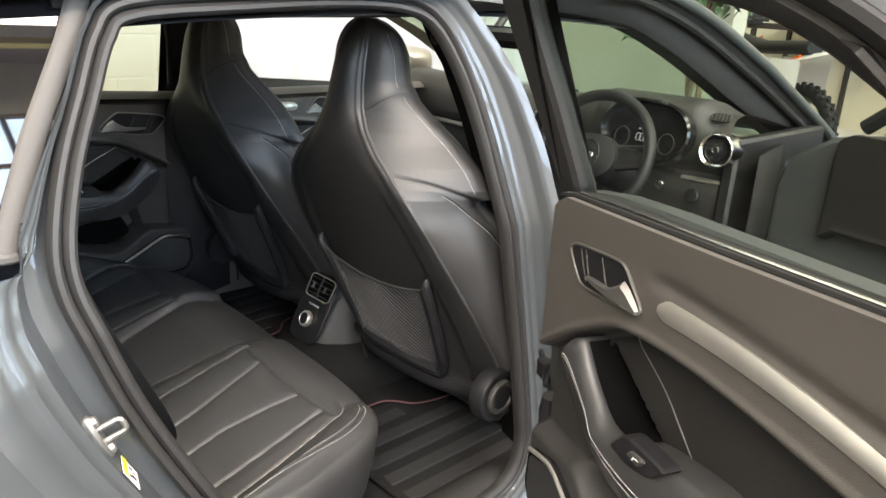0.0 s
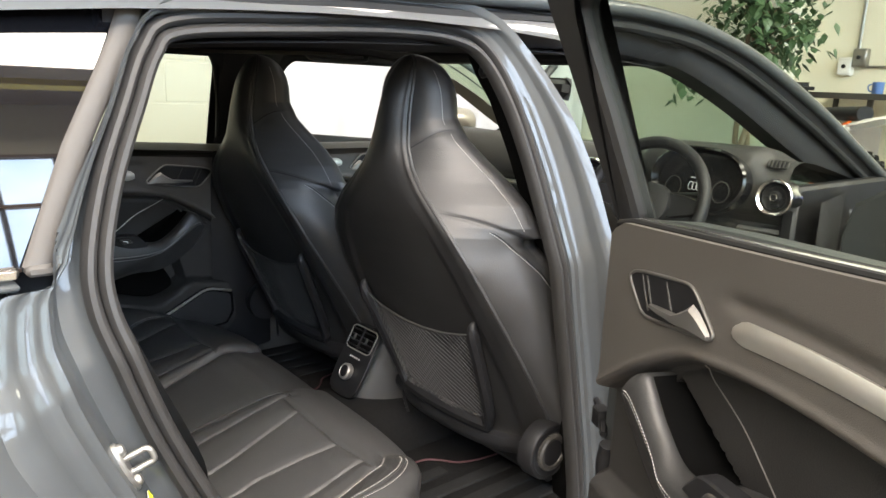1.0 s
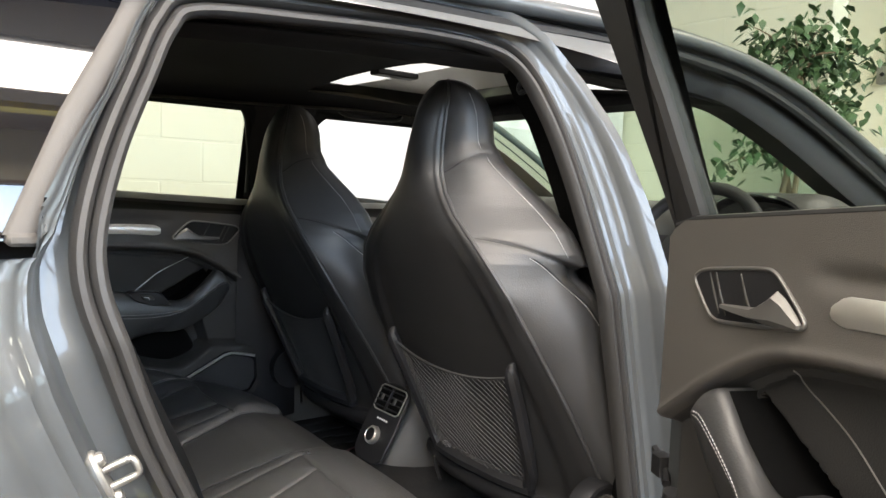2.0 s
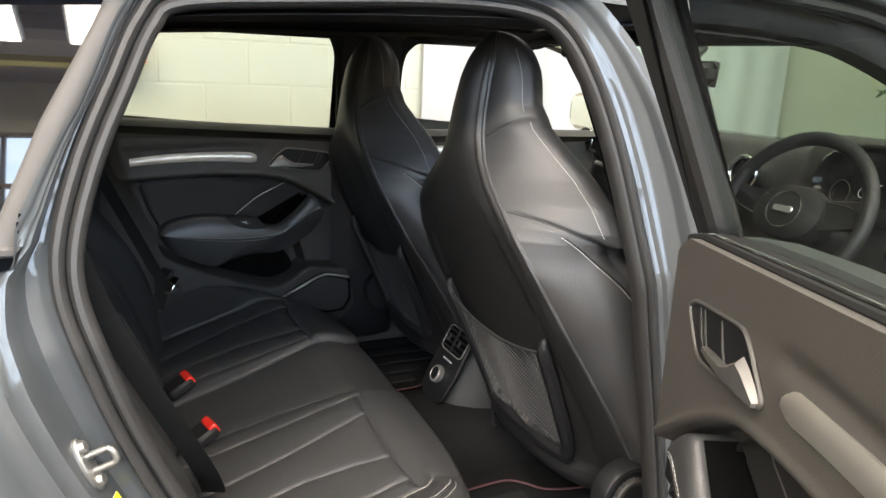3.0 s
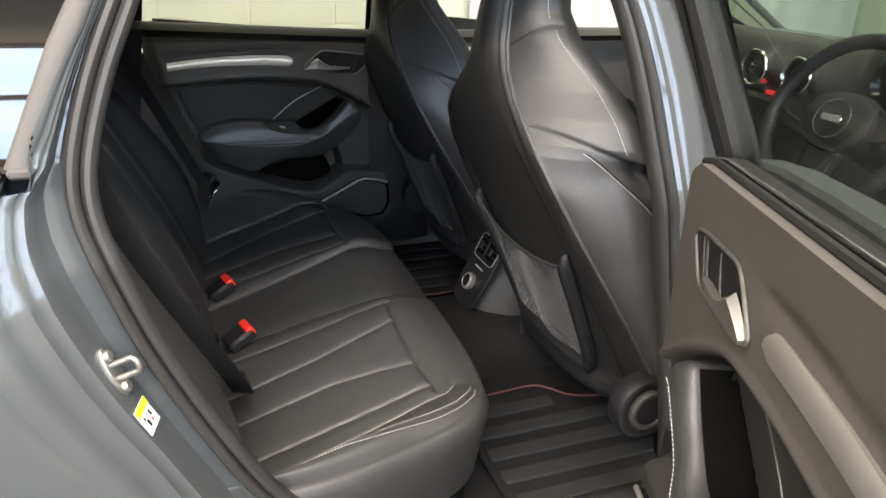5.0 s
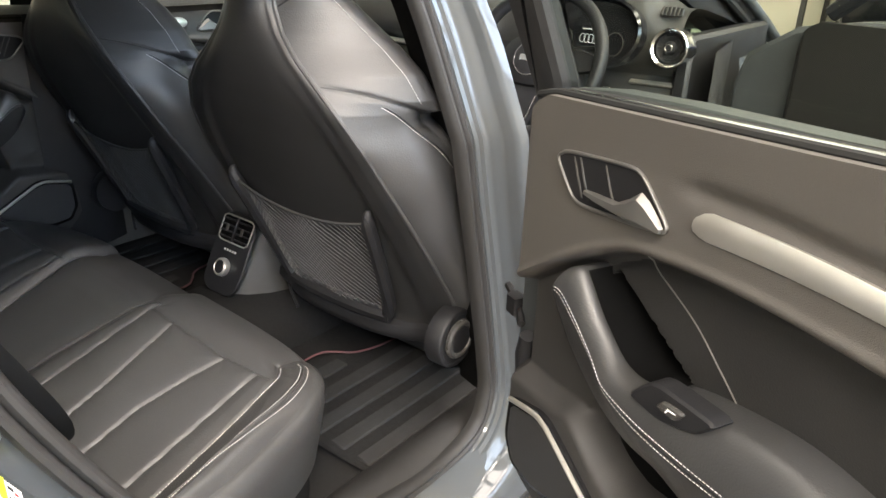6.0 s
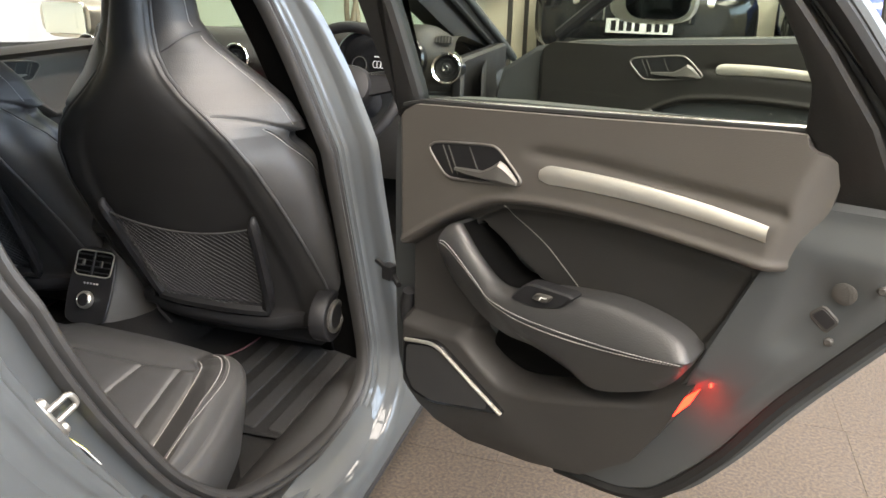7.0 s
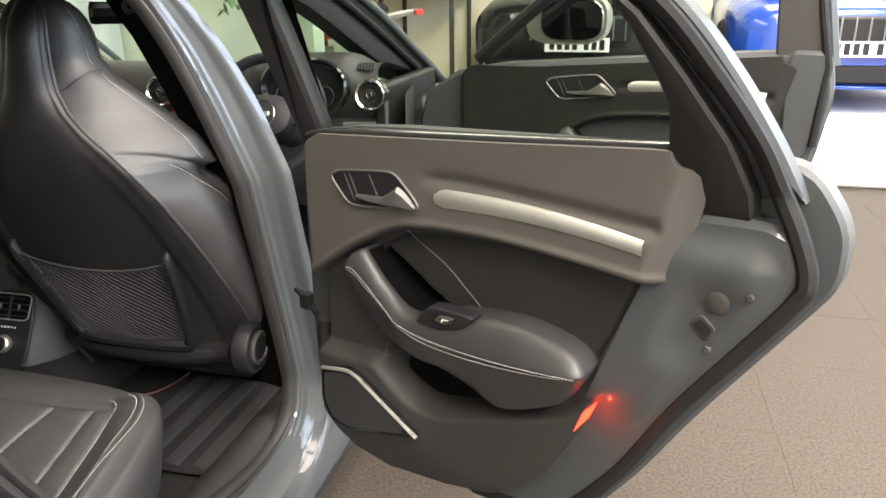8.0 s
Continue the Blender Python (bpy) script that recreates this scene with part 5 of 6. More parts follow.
def open_rear_door(m):
    ob = part("rear_door", on_door(panel_mesh(), m), SOFT, car, "open rear door with grey soft-touch trim")
    part("door_insert", on_door(panel_mesh(0.0, "insert"), m), INSERTCLOTH, ob, "black leather door insert")
    part("lower_trim", on_door(panel_mesh(0.0, "lower"), m), LOWTRIM, ob, "dark grey lower door trim with pocket")
    part("door_shell", on_door(slab(DOORSHELL, -0.06, -0.022, 0.010), m), PAINT, ob, "glossy grey painted door frame")
    part("door_skin", on_door(slab(SKIN, -0.112, -0.066, 0.006), m), FRAMEPAINT, ob)
    part("door_weatherstrip", on_door(tilted(pipe([(a, b, -0.030) for a, b in rounded([(0.50, 0.466), (0.56, 0.474), (0.64, 0.488), (0.70, 0.522), (0.783, 0.63), (0.861, 0.77), (0.985, 0.955), (1.003, 1.0), (0.985, 1.055), (0.962, 1.10), (0.935, 1.165), (0.885, 1.245), (0.825, 1.322), (0.74, 1.385), (0.62, 1.425), (0.40, 1.452), (0.18, 1.455)], 140, False)], 0.013, 8), False), m), DARKRUBBER, ob, "black rubber weatherstrip")
    door_fittings(ob, m)
    pane = part("door_glass", on_door(tilted(slab([(0.10, 1.06), (0.86, 1.10), (0.85, 1.20), (0.80, 1.30), (0.74, 1.36), (0.66, 1.40), (0.50, 1.43), (0.12, 1.44)], -0.047, -0.043, 0.001)), m), DOORGLASS, ob, "clear door window glass")
    pane.visible_shadow = False
    part("front_post", on_door(tilted(slab(chamfered([(0.066, 1.045), (0.105, 1.078), (0.138, 1.092), (0.138, 1.25), (0.132, 1.36), (0.138, 1.405), (0.17, 1.425), (0.17, 1.465), (0.04, 1.465), (0.040, 1.40), (0.050, 1.30), (0.062, 1.15)], 0.12, 2), -0.066, -0.024, 0.008)), m), INSERTCLOTH, ob, "dark window post")
    part("top_rail", on_door(tilted(pipe([(a, b, -0.036) for a, b in rounded([(0.10, 1.432), (0.30, 1.428), (0.50, 1.420), (0.62, 1.405), (0.70, 1.378), (0.76, 1.345)], 30, False)], 0.017, 8)), m), INSERTCLOTH, ob)
    part("rear_post", on_door(tilted(slab([(0.826, 1.146), (0.838, 1.134), (0.840, 1.115), (0.865, 1.05), (0.93, 1.052), (0.930, 1.10), (0.905, 1.165), (0.855, 1.245), (0.805, 1.315), (0.745, 1.368), (0.715, 1.375), (0.768, 1.332), (0.79, 1.30), (0.815, 1.25), (0.832, 1.204)], -0.055, -0.014, 0.005)), m), INSERTCLOTH, ob, "dark plastic window corner")
    part("window_channel", on_door(tilted(pipe([(a, b, -0.036) for a, b in rounded([(0.828, 1.15), (0.832, 1.204), (0.815, 1.25), (0.79, 1.30), (0.765, 1.335), (0.70, 1.38), (0.60, 1.41), (0.45, 1.425), (0.14, 1.43)], 40, False)], 0.006, 6)), m), DARKRUBBER, ob)
    part("upper_frame", on_door(tilted(slab(np.concatenate([rounded([(0.985, 1.09), (0.955, 1.16), (0.905, 1.25), (0.845, 1.33), (0.76, 1.395), (0.64, 1.44), (0.40, 1.47), (0.05, 1.475)], 40, False), rounded([(0.05, 1.445), (0.40, 1.44), (0.62, 1.41), (0.73, 1.37), (0.80, 1.315), (0.86, 1.235), (0.91, 1.155), (0.935, 1.09)], 40, False)]), -0.078, -0.036, 0.006)), m), FRAMEPAINT, ob, "painted window frame")
    waist = lambda w, dz: [(0.125, 1.088 + dz, w), (0.17, 1.0985 + dz, w), (0.55, 1.1255 + dz, w), (0.834, 1.1460 + dz, w)]
    part("waist_seal", on_door(pipe(waist(-0.006, 0.0005), 0.0060, 8), m), DARKRUBBER, ob, "black rubber waist seal")
    for off, r in ((-0.026, 0.009), (-0.036, 0.008)):
        part("seal_lip", on_door(pipe(waist(off, -0.002), r, 8), m), DARKRUBBER, ob)
    part("waist_strip", on_door(pipe(waist(-0.0165, 0.005), 0.0026, 8), m), CHROME, ob, "thin bright waist strip")
    lamp = part("door_lamp", on_door(slab([(0.716, 0.688), (0.723, 0.720), (0.749, 0.750), (0.738, 0.720)], -0.004, 0.006, 0.002), m), REDLAMP, ob, "lit red door warning lamp")
    shine = (m.to_3x3() @ Vector((0.93, -0.37, -0.05))).normalized()
    area_lamp("red_door_lamp_light", Matrix.Translation(m @ Vector((0.750, 0.012, 0.728))) @ shine.to_track_quat("-Z", "Y").to_matrix().to_4x4(), 0.006, 0.012, 0.06, (1.0, 0.03, 0.012))
    trim_edge = lambda z: np.interp(z, (0.58, 0.67, 0.893, 0.950, 0.985, 1.02, 1.11), (0.66, 0.71, 0.790, 0.812, 0.835, 0.853, 0.874)) - 0.012
    outer_edge = lambda z: np.interp(z, (0.63, 0.77, 0.955, 1.0, 1.053), (0.783, 0.861, 0.985, 1.0, 0.985)) - 0.018
    def pressed(s, z):
        a, b = float(trim_edge(z)), float(outer_edge(z))
        u = a + (b - a) * s
        well = math.exp(-((u - 0.880 - 0.35 * (z - 0.905)) / 0.042) ** 4 - ((z - 0.908) / 0.062) ** 4)
        fold = 0.012 * float(smooth01((1 - s) / 0.30) * smooth01((1.045 - z) / 0.05) * smooth01((z - 0.70) / 0.08))
        return u, z, -0.0215 + fold * (1 - 0.92 * well)
    part("latch_pressing", on_door(sheet(pressed, np.linspace(0, 1, 50), np.linspace(0.70, 1.045, 90)), m), PAINT, ob, "pressed painted steel round the latch")
    latch = part("latch", on_door(slab(chamfered([(0.866, 0.908), (0.884, 0.928), (0.908, 0.909), (0.892, 0.886)], 0.15, 2), -0.034, -0.0185, 0.002), m), PLASTIC, ob, "zinc-plated door latch")
    part("latch_mouth", on_door(slab(chamfered([(0.872, 0.908), (0.884, 0.922), (0.903, 0.908), (0.893, 0.893)], 0.12, 1), -0.022, -0.0178, 0.0005), m), BLACK, latch)
    part("plug", on_door(moved(turned(((0.0150, 0), (0.0150, 0.002), (0.013, 0.003), (0.006, 0.0032)), 20), Matrix.Translation((0.905, 0.950, -0.0165))), m), PLASTIC, ob, "grey rubber grommet")
    for a, b in ((0.946, 0.968), (0.900, 0.882)):
        part("bolt", on_door(moved(turned(((0.006, 0), (0.006, 0.004), (0.004, 0.006)), 12), Matrix.Translation((a, b, -0.0135))), m), PLASTIC, ob)
    part("check_strap", on_door(joined(pipe([(0.06, 0.69, -0.05), (0.02, 0.70, -0.07), (-0.05, 0.705, -0.09)], 0.007, 6), slab([(0.0, 0.685), (0.03, 0.685), (0.03, 0.72), (0.0, 0.72)], -0.08, -0.055, 0.003)), m), BLACK, ob, "black door check strap")
    part("cable_boot", on_door(pipe([(0.112, 0.70, -0.03), (0.10, 0.66, -0.035), (0.11, 0.62, -0.03)], [0.013, 0.016, 0.013], 10), m), BLACK, ob)
    return ob


# darker copy of SOFT: shade on the open front door put in its colour
SHADESOFT = surface("shaded_soft_panel", (0.011, 0.0104, 0.0096), (0.015, 0.0142, 0.013), 0.55, scale=7, bump=0.35, grain=800, spec=0.3)


def shut_door(m, name, shift, reach, label, top=None, lift=0.0):
    slid = lambda g: on_door((np.asarray(g[0]) + (shift, 0, 0), g[1]), m)
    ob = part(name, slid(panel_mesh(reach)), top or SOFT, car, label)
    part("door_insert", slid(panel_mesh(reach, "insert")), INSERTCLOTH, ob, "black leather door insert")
    # a door with the shaded top takes the darker insert colour below too
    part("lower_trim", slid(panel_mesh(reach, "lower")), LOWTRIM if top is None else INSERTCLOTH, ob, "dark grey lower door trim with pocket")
    door_fittings(ob, m @ Matrix.Translation((0, 0, lift)), shift)
    return ob


def open_front_door(m):
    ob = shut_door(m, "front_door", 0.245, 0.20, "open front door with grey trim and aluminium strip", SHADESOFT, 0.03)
    part("door_skin", on_door(slab(chamfered([(0.0, 1.08), (0.0, 0.45), (0.1, 0.36), (0.95, 0.38), (1.10, 0.55), (1.20, 0.95), (1.19, 1.15), (1.10, 1.16)], 0.15, 2), -0.13, -0.02, 0.014), m), FRAMEPAINT, ob)
    part("rear_upright", on_door(slab([(1.06, 1.13), (1.19, 1.13), (1.13, 1.40), (1.04, 1.40)], -0.075, -0.025, 0.006), m), PLASTIC, ob, "dark window upright")
    part("end_cap", on_door(slab(chamfered([(1.10, 0.80), (1.19, 0.93), (1.21, 1.05), (1.19, 1.16), (1.08, 1.16)], 0.15, 2), -0.10, -0.012, 0.01), m), FRAMEPAINT, ob)
    part("outer_frame", on_door(pipe([(1.19, 1.12, -0.06), (1.16, 1.28, -0.06), (1.12, 1.40, -0.06)], 0.022, 8), m), FRAMEPAINT, ob)
    part("weatherstrip", on_door(pipe([(1.175, 0.92, -0.012), (1.185, 1.12, -0.02), (1.15, 1.28, -0.03), (1.10, 1.40, -0.03)], 0.011, 8), m), DARKRUBBER, ob)
    part("door_glass", on_door(slab([(0.25, 1.10), (1.08, 1.14), (1.05, 1.40), (0.75, 1.42), (0.50, 1.36)], -0.052, -0.048, 0.001), m), GLASS, ob).visible_shadow = False
    part("window_frame", on_door(pipe([(a, b, -0.05) for a, b in rounded([(0.20, 1.11), (0.36, 1.24), (0.52, 1.35), (0.75, 1.42), (1.05, 1.42)], 40, False)], 0.02, 8), m), BLACK, ob)
    mir = part("door_mirror", on_door(loft([[(0.44 + 0.13 * k * math.copysign(abs(math.cos(a)) ** 0.6, math.cos(a)), 1.225 + 0.075 * k * math.copysign(abs(math.sin(a)) ** 0.7, math.sin(a)), w) for a in np.linspace(0, 2 * math.pi, 32, endpoint=False)] for k, w in ((0.55, -0.34), (0.85, -0.30), (1.0, -0.22), (1.0, -0.17))], caps=True), m), ALU, ob, "satin aluminium door mirror housing")
    part("mirror_glass", on_door(slab([(0.46 + 0.10 * math.copysign(abs(math.cos(a)) ** 0.6, math.cos(a)), 1.225 + 0.062 * math.copysign(abs(math.sin(a)) ** 0.7, math.sin(a))) for a in np.linspace(0, 2 * math.pi, 32, endpoint=False)], -0.172, -0.164, 0.002), m), MIRROR, mir)
    return ob


open_rear_door(DOOR)
shut_door(LEFTDOOR, "rear_door", 0.0, 0.0, "shut rear door with grey trim and aluminium strip")
shut_door(LEFTFRONT, "front_door", 0.245, 0.20, "shut front door with grey trim and aluminium strip")
open_front_door(FRONTDOOR)
left_mirror = part("door_mirror", loft([[(-0.93 + 0.12 * k * math.copysign(abs(math.cos(a)) ** 0.6, math.cos(a)), y, 1.12 + 0.075 * k * math.copysign(abs(math.sin(a)) ** 0.7, math.sin(a))) for a in np.linspace(0, 2 * math.pi, 32, endpoint=False)] for k, y in ((1.0, 1.10), (1.0, 1.16), (0.85, 1.24), (0.5, 1.28))], caps=True), ALU, car, "satin aluminium door mirror")
part("mirror_glass", box(-1.03, -0.83, 1.092, 1.098, 1.06, 1.18, 0.002), MIRROR, left_mirror)

# ---- dashboard ----
DASH = rounded([(1.50, 1.02), (1.35, 1.06), (1.18, 1.095), (1.03, 1.120), (0.965, 1.112), (0.94, 1.08), (0.930, 1.03), (0.932, 0.985), (0.955, 0.958), (0.965, 0.945), (0.950, 0.925), (0.955, 0.86), (1.0, 0.74), (1.10, 0.60)], 70, False)


def dash_point(x, k):
    y, z = DASH[k]
    hood = float(smooth01((0.205 - abs(x - 0.45)) / 0.06))
    on = float(smooth01((z - 0.99) / 0.08))
    return x, y - 0.02 * hood * on * (1 if y < 1.2 else 0) + 0.05 * (abs(x) / 0.7) ** 3, z + 0.035 * hood * on * float(smooth01((1.30 - y) / 0.2))


dash = part("dashboard", sheet(lambda x, k: dash_point(x, int(k)), np.linspace(-0.70, 0.70, 90), range(70)), PLASTIC, car, "dark grey soft-touch dashboard with round vents")
part("dash_strip", sheet(lambda x, s: (x, 0.948 + 0.05 * (abs(x) / 0.7) ** 3 - 0.012 * math.sin(s * 3.14), 0.938 + 0.018 * s), np.concatenate([np.linspace(-0.69, 0.15, 30)]), np.linspace(0, 1, 6)), ALU, dash, "aluminium strip")
part("dash_strip", sheet(lambda x, s: (x, 0.950 + 0.05 * (abs(x) / 0.7) ** 3 - 0.014 * math.sin(s * 3.14), 0.922 + 0.014 * s), np.linspace(0.58, 0.70, 12), np.linspace(0, 1, 6)), ALU, dash, "aluminium strip")
for x in (0.690, 0.115, -0.040, -0.690):
    y0 = 0.905 + 0.05 * (abs(x) / 0.7) ** 3
    m = Matrix.Translation((x, y0, 1.030)) @ Euler((radians(84), 0, radians(0))).to_matrix().to_4x4()
    v = part("round_vent", moved(turned(((0.047, -0.05), (0.048, 0.012), (0.050, 0.020), (0.047, 0.024), (0.041, 0.018), (0.040, 0.004), (0.038, 0.0)), 36), m), CHROME, dash, "round air vent with satin chrome rim")
    part("vent_core", moved(turned(((0.039, 0.002), (0.038, 0.010), (0.030, 0.006), (0.028, 0.012), (0.018, 0.010), (0.014, 0.020), (0.010, 0.022)), 28), m), BLACK, v)
    part("vent_button", moved(pipe([(0.009 * math.cos(a), 0.009 * math.sin(a), 0.0225) for a in np.linspace(0, 2 * math.pi, 20, endpoint=False)], 0.0015, 6, closed=True), m), CHROME, v)
    for k in range(6):
        a = k * math.pi / 3
        part("vent_vane", moved(pipe([(0.012 * math.cos(a), 0.012 * math.sin(a), 0.010), (0.037 * math.cos(a), 0.037 * math.sin(a), 0.012)], 0.0018, 4), m), BLACK, v)
# instrument cluster under the hood
BIN = Matrix.Translation((0.485, 0.905, 1.055)) @ Euler((radians(78), 0, 0)).to_matrix().to_4x4() @ Matrix.Diagonal((0.78, 0.92, 1, 1))
oval = lambda r, h, z: [(r * math.copysign(abs(math.cos(a)) ** 0.75, math.cos(a)), h * math.sin(a), z) for a in np.linspace(0, 2 * math.pi, 48, endpoint=False)]
cluster = part("instrument_display", moved(loft([oval(0.188, 0.098, -0.02), oval(0.190, 0.100, 0.022), oval(0.182, 0.092, 0.028), oval(0.176, 0.086, 0.016), oval(0.172, 0.082, 0.004)], caps=True), BIN), GLOSSBLACK, dash, "black glossy instrument display, dimly lit")
for x in (-0.095, 0.095):
    part("dial_ring", moved(pipe([(x + 0.032 * math.cos(a), -0.030 + 0.032 * math.sin(a), 0.008) for a in np.linspace(0, 2 * math.pi, 32, endpoint=False)], 0.0016, 6, closed=True), BIN), PLASTIC, cluster)
LIT = glow("dim_white_display", (0.8, 0.8, 0.8), 0.10)
part("display_line", moved(box(-0.03, 0.03, 0.002, 0.006, 0.007, 0.009, 0.0004), BIN), LIT, cluster)
for k in range(4):
    part("display_ring", moved(pipe([(-0.024 + 0.016 * k + 0.010 * math.cos(a), -0.022 + 0.012 * math.sin(a), 0.009) for a in np.linspace(0, 2 * math.pi, 16, endpoint=False)], 0.0012, 5, closed=True), BIN), LIT, cluster)
part("side_grille", moved(slab(chamfered([(-0.03, -0.013), (0.03, -0.013), (0.028, 0.016), (-0.028, 0.016)], 0.2, 2), 0, 0.004, 0.001), Matrix.Translation((0.665, 0.985, 1.112)) @ Euler((radians(50), 0, radians(8))).to_matrix().to_4x4()), BLACK, dash, "slotted demister grille")
for k in range(6):
    part("grille_slat", moved(box(-0.026 + 0.01 * k, -0.022 + 0.01 * k, -0.012, 0.014, 0.003, 0.007, 0.001), Matrix.Translation((0.665, 0.985, 1.112)) @ Euler((radians(50), 0, radians(8))).to_matrix().to_4x4()), PLASTIC, dash)
part("light_switch", moved(turned(((0.022, 0), (0.022, 0.010), (0.018, 0.014), (0.010, 0.014)), 20), Matrix.Translation((0.635, 0.955, 0.885)) @ Euler((radians(80), 0, 0)).to_matrix().to_4x4()), BLACK, dash)
part("warning_light", box(-0.02, 0.012, 0.925, 0.935, 0.962, 0.972, 0.001), glow("red_hazard", (1.0, 0.03, 0.03), 0.8), dash, "lit red hazard mark")
part("screen_slot", box(-0.16, 0.10, 1.0, 1.08, 1.112, 1.122, 0.003), GLOSSBLACK, dash)
# steering wheel
WHEEL = Matrix.Translation((0.445, 0.69, 0.995)) @ Euler((radians(66), 0, 0)).to_matrix().to_4x4()
circle = lambda r, z, n=64: [(r * math.cos(a), r * math.sin(a), z) for a in np.linspace(0, 2 * math.pi, n, endpoint=False)]
wheel = part("steering_wheel", moved(pipe(circle(0.180, 0.0), 0.0165, 12, closed=True), WHEEL), BLACK, car, "black leather steering wheel with chrome details")
part("airbag", moved(loft([oval(0.085, 0.062, -0.05), oval(0.092, 0.068, -0.01), oval(0.086, 0.062, 0.012), oval(0.06, 0.045, 0.022), oval(0.03, 0.02, 0.026)], caps=True), WHEEL), BLACK, wheel, "dark airbag cover")
part("badge_ring", moved(pipe(circle(0.042, 0.024, 40), 0.0018, 6, closed=True), WHEEL), CHROME, wheel, "thin chrome badge ring")
part("badge", moved(box(-0.026, 0.026, -0.008, 0.008, 0.024, 0.028, 0.003), WHEEL), CHROME, wheel, "plain chrome badge")
for a, w in ((0.12, 0.03), (math.pi - 0.12, 0.03), (-math.pi / 2, 0.035)):
    d, e = np.array((math.cos(a), math.sin(a), 0)), np.array((-math.sin(a), math.cos(a), 0))
    part("spoke", moved(loft([[p + e * w * k, p - e * w * k, p - e * w * k - (0, 0, 0.018), p + e * w * k - (0, 0, 0.018)] for p, k in ((d * 0.06, 1.2), (d * 0.12, 0.9), (d * 0.176, 0.65))], caps=True), WHEEL), BLACK, wheel)
    part("spoke_edge", moved(pipe([d * 0.085 + e * w, d * 0.13 + e * w * 0.85 + (0, 0, 0.003), d * 0.16 + e * w * 0.5], 0.0022, 6), WHEEL), CHROME, wheel, "thin chrome spoke edge")
part("column", moved(turned(((0.05, -0.20), (0.055, -0.06), (0.045, -0.03)), 20), WHEEL), BLACK, wheel)
part("control_stalk", pipe([(0.48, 0.74, 1.02), (0.55, 0.74, 1.03), (0.60, 0.735, 1.035)], [0.007, 0.008, 0.011], 8), BLACK, wheel, "black column stalk")
part("start_button", moved(turned(((0.014, 0), (0.014, 0.008), (0.011, 0.01)), 16), Matrix.Translation((0.53, 0.945, 0.90)) @ Euler((radians(84), 0, 0)).to_matrix().to_4x4()), CHROME, dash)
part("gear_lever", pipe([(0.0, 0.62, 0.62), (0.0, 0.61, 0.70), (0.0, 0.605, 0.74)], [0.012, 0.016, 0.024], 10), BLACK, console)
part("footwell", box(-0.72, 0.72, 1.30, 1.34, 0.30, 0.80), CARPET, car, "black carpeted bulkhead")

# outside panels that close the car
part("left_flank", sheet(lambda y, z: (-0.80 - 0.06 * math.sin((z - 0.2) * 3), y, z), np.linspace(-1.7, 1.9, 20), np.linspace(0.25, 0.99, 8)), PAINT, car)
part("sill", sheet(lambda y, s: (0.745 + 0.075 * math.sin(s * 1.57), y, 0.34 - 0.17 * s), np.linspace(-0.45, 1.3, 30), np.linspace(0, 1, 8)), PAINT, car, "painted body sill")
part("hinge_pillar", sheet(lambda s, z: (0.735 + 0.06 * math.sin(s * 1.57), 0.98 + 0.30 * (1 - math.sin(s * 1.57)) + 0.0 * z, z), np.linspace(-0.5, 1, 8), np.linspace(0.3, 1.03, 8)), BLACK, car, "black front hinge pillar trim")
part("side_kick", box(0.69, 0.735, 0.98, 1.6, 0.30, 1.06, 0.01), BLACK, car)
part("sill_seam", pipe([(0.815, -0.4, 0.175), (0.818, 1.2, 0.175)], 0.01, 6), BLACK, car)
part("front_wing", sheet(lambda y, s: (0.80 + 0.06 * math.sin(s * 2.4), y, 1.0 - 0.75 * s), np.linspace(1.15, 2.0, 12), np.linspace(0, 1, 12)), PAINT, car, "painted front wing")
part("bonnet", sheet(lambda x, v: (x, 1.5 + 0.9 * v, 1.0 - 0.14 * v * v - 0.05 * (x / 0.75) ** 2), np.linspace(-0.76, 0.76, 15), np.linspace(0, 1, 10)), PAINT, car, "painted bonnet")
part("underbody", box(-0.74, 0.74, -1.9, 2.3, 0.17, 0.28, 0.02), BLACK, car)
part("tailgate", box(-0.6, 0.6, -1.75, -1.70, 0.5, 1.40, 0.02), PAINT, car)
for x, y in ((0.72, 1.55), (-0.72, 1.55), (0.72, -1.10), (-0.72, -1.10)):
    m = Matrix.Translation((x, y, 0.315)) @ Euler((0, radians(90), 0)).to_matrix().to_4x4()
    w = part("wheel", moved(turned(((0.20, -0.10), (0.29, -0.105), (0.315, -0.08), (0.315, 0.08), (0.29, 0.105), (0.20, 0.10)), 36), m), DARKRUBBER, car, "black tyre")
    part("rim", moved(turned(((0.205, -0.08), (0.205, 0.09), (0.19, 0.095), (0.06, 0.06)), 36), m), GREYSTEEL, w)

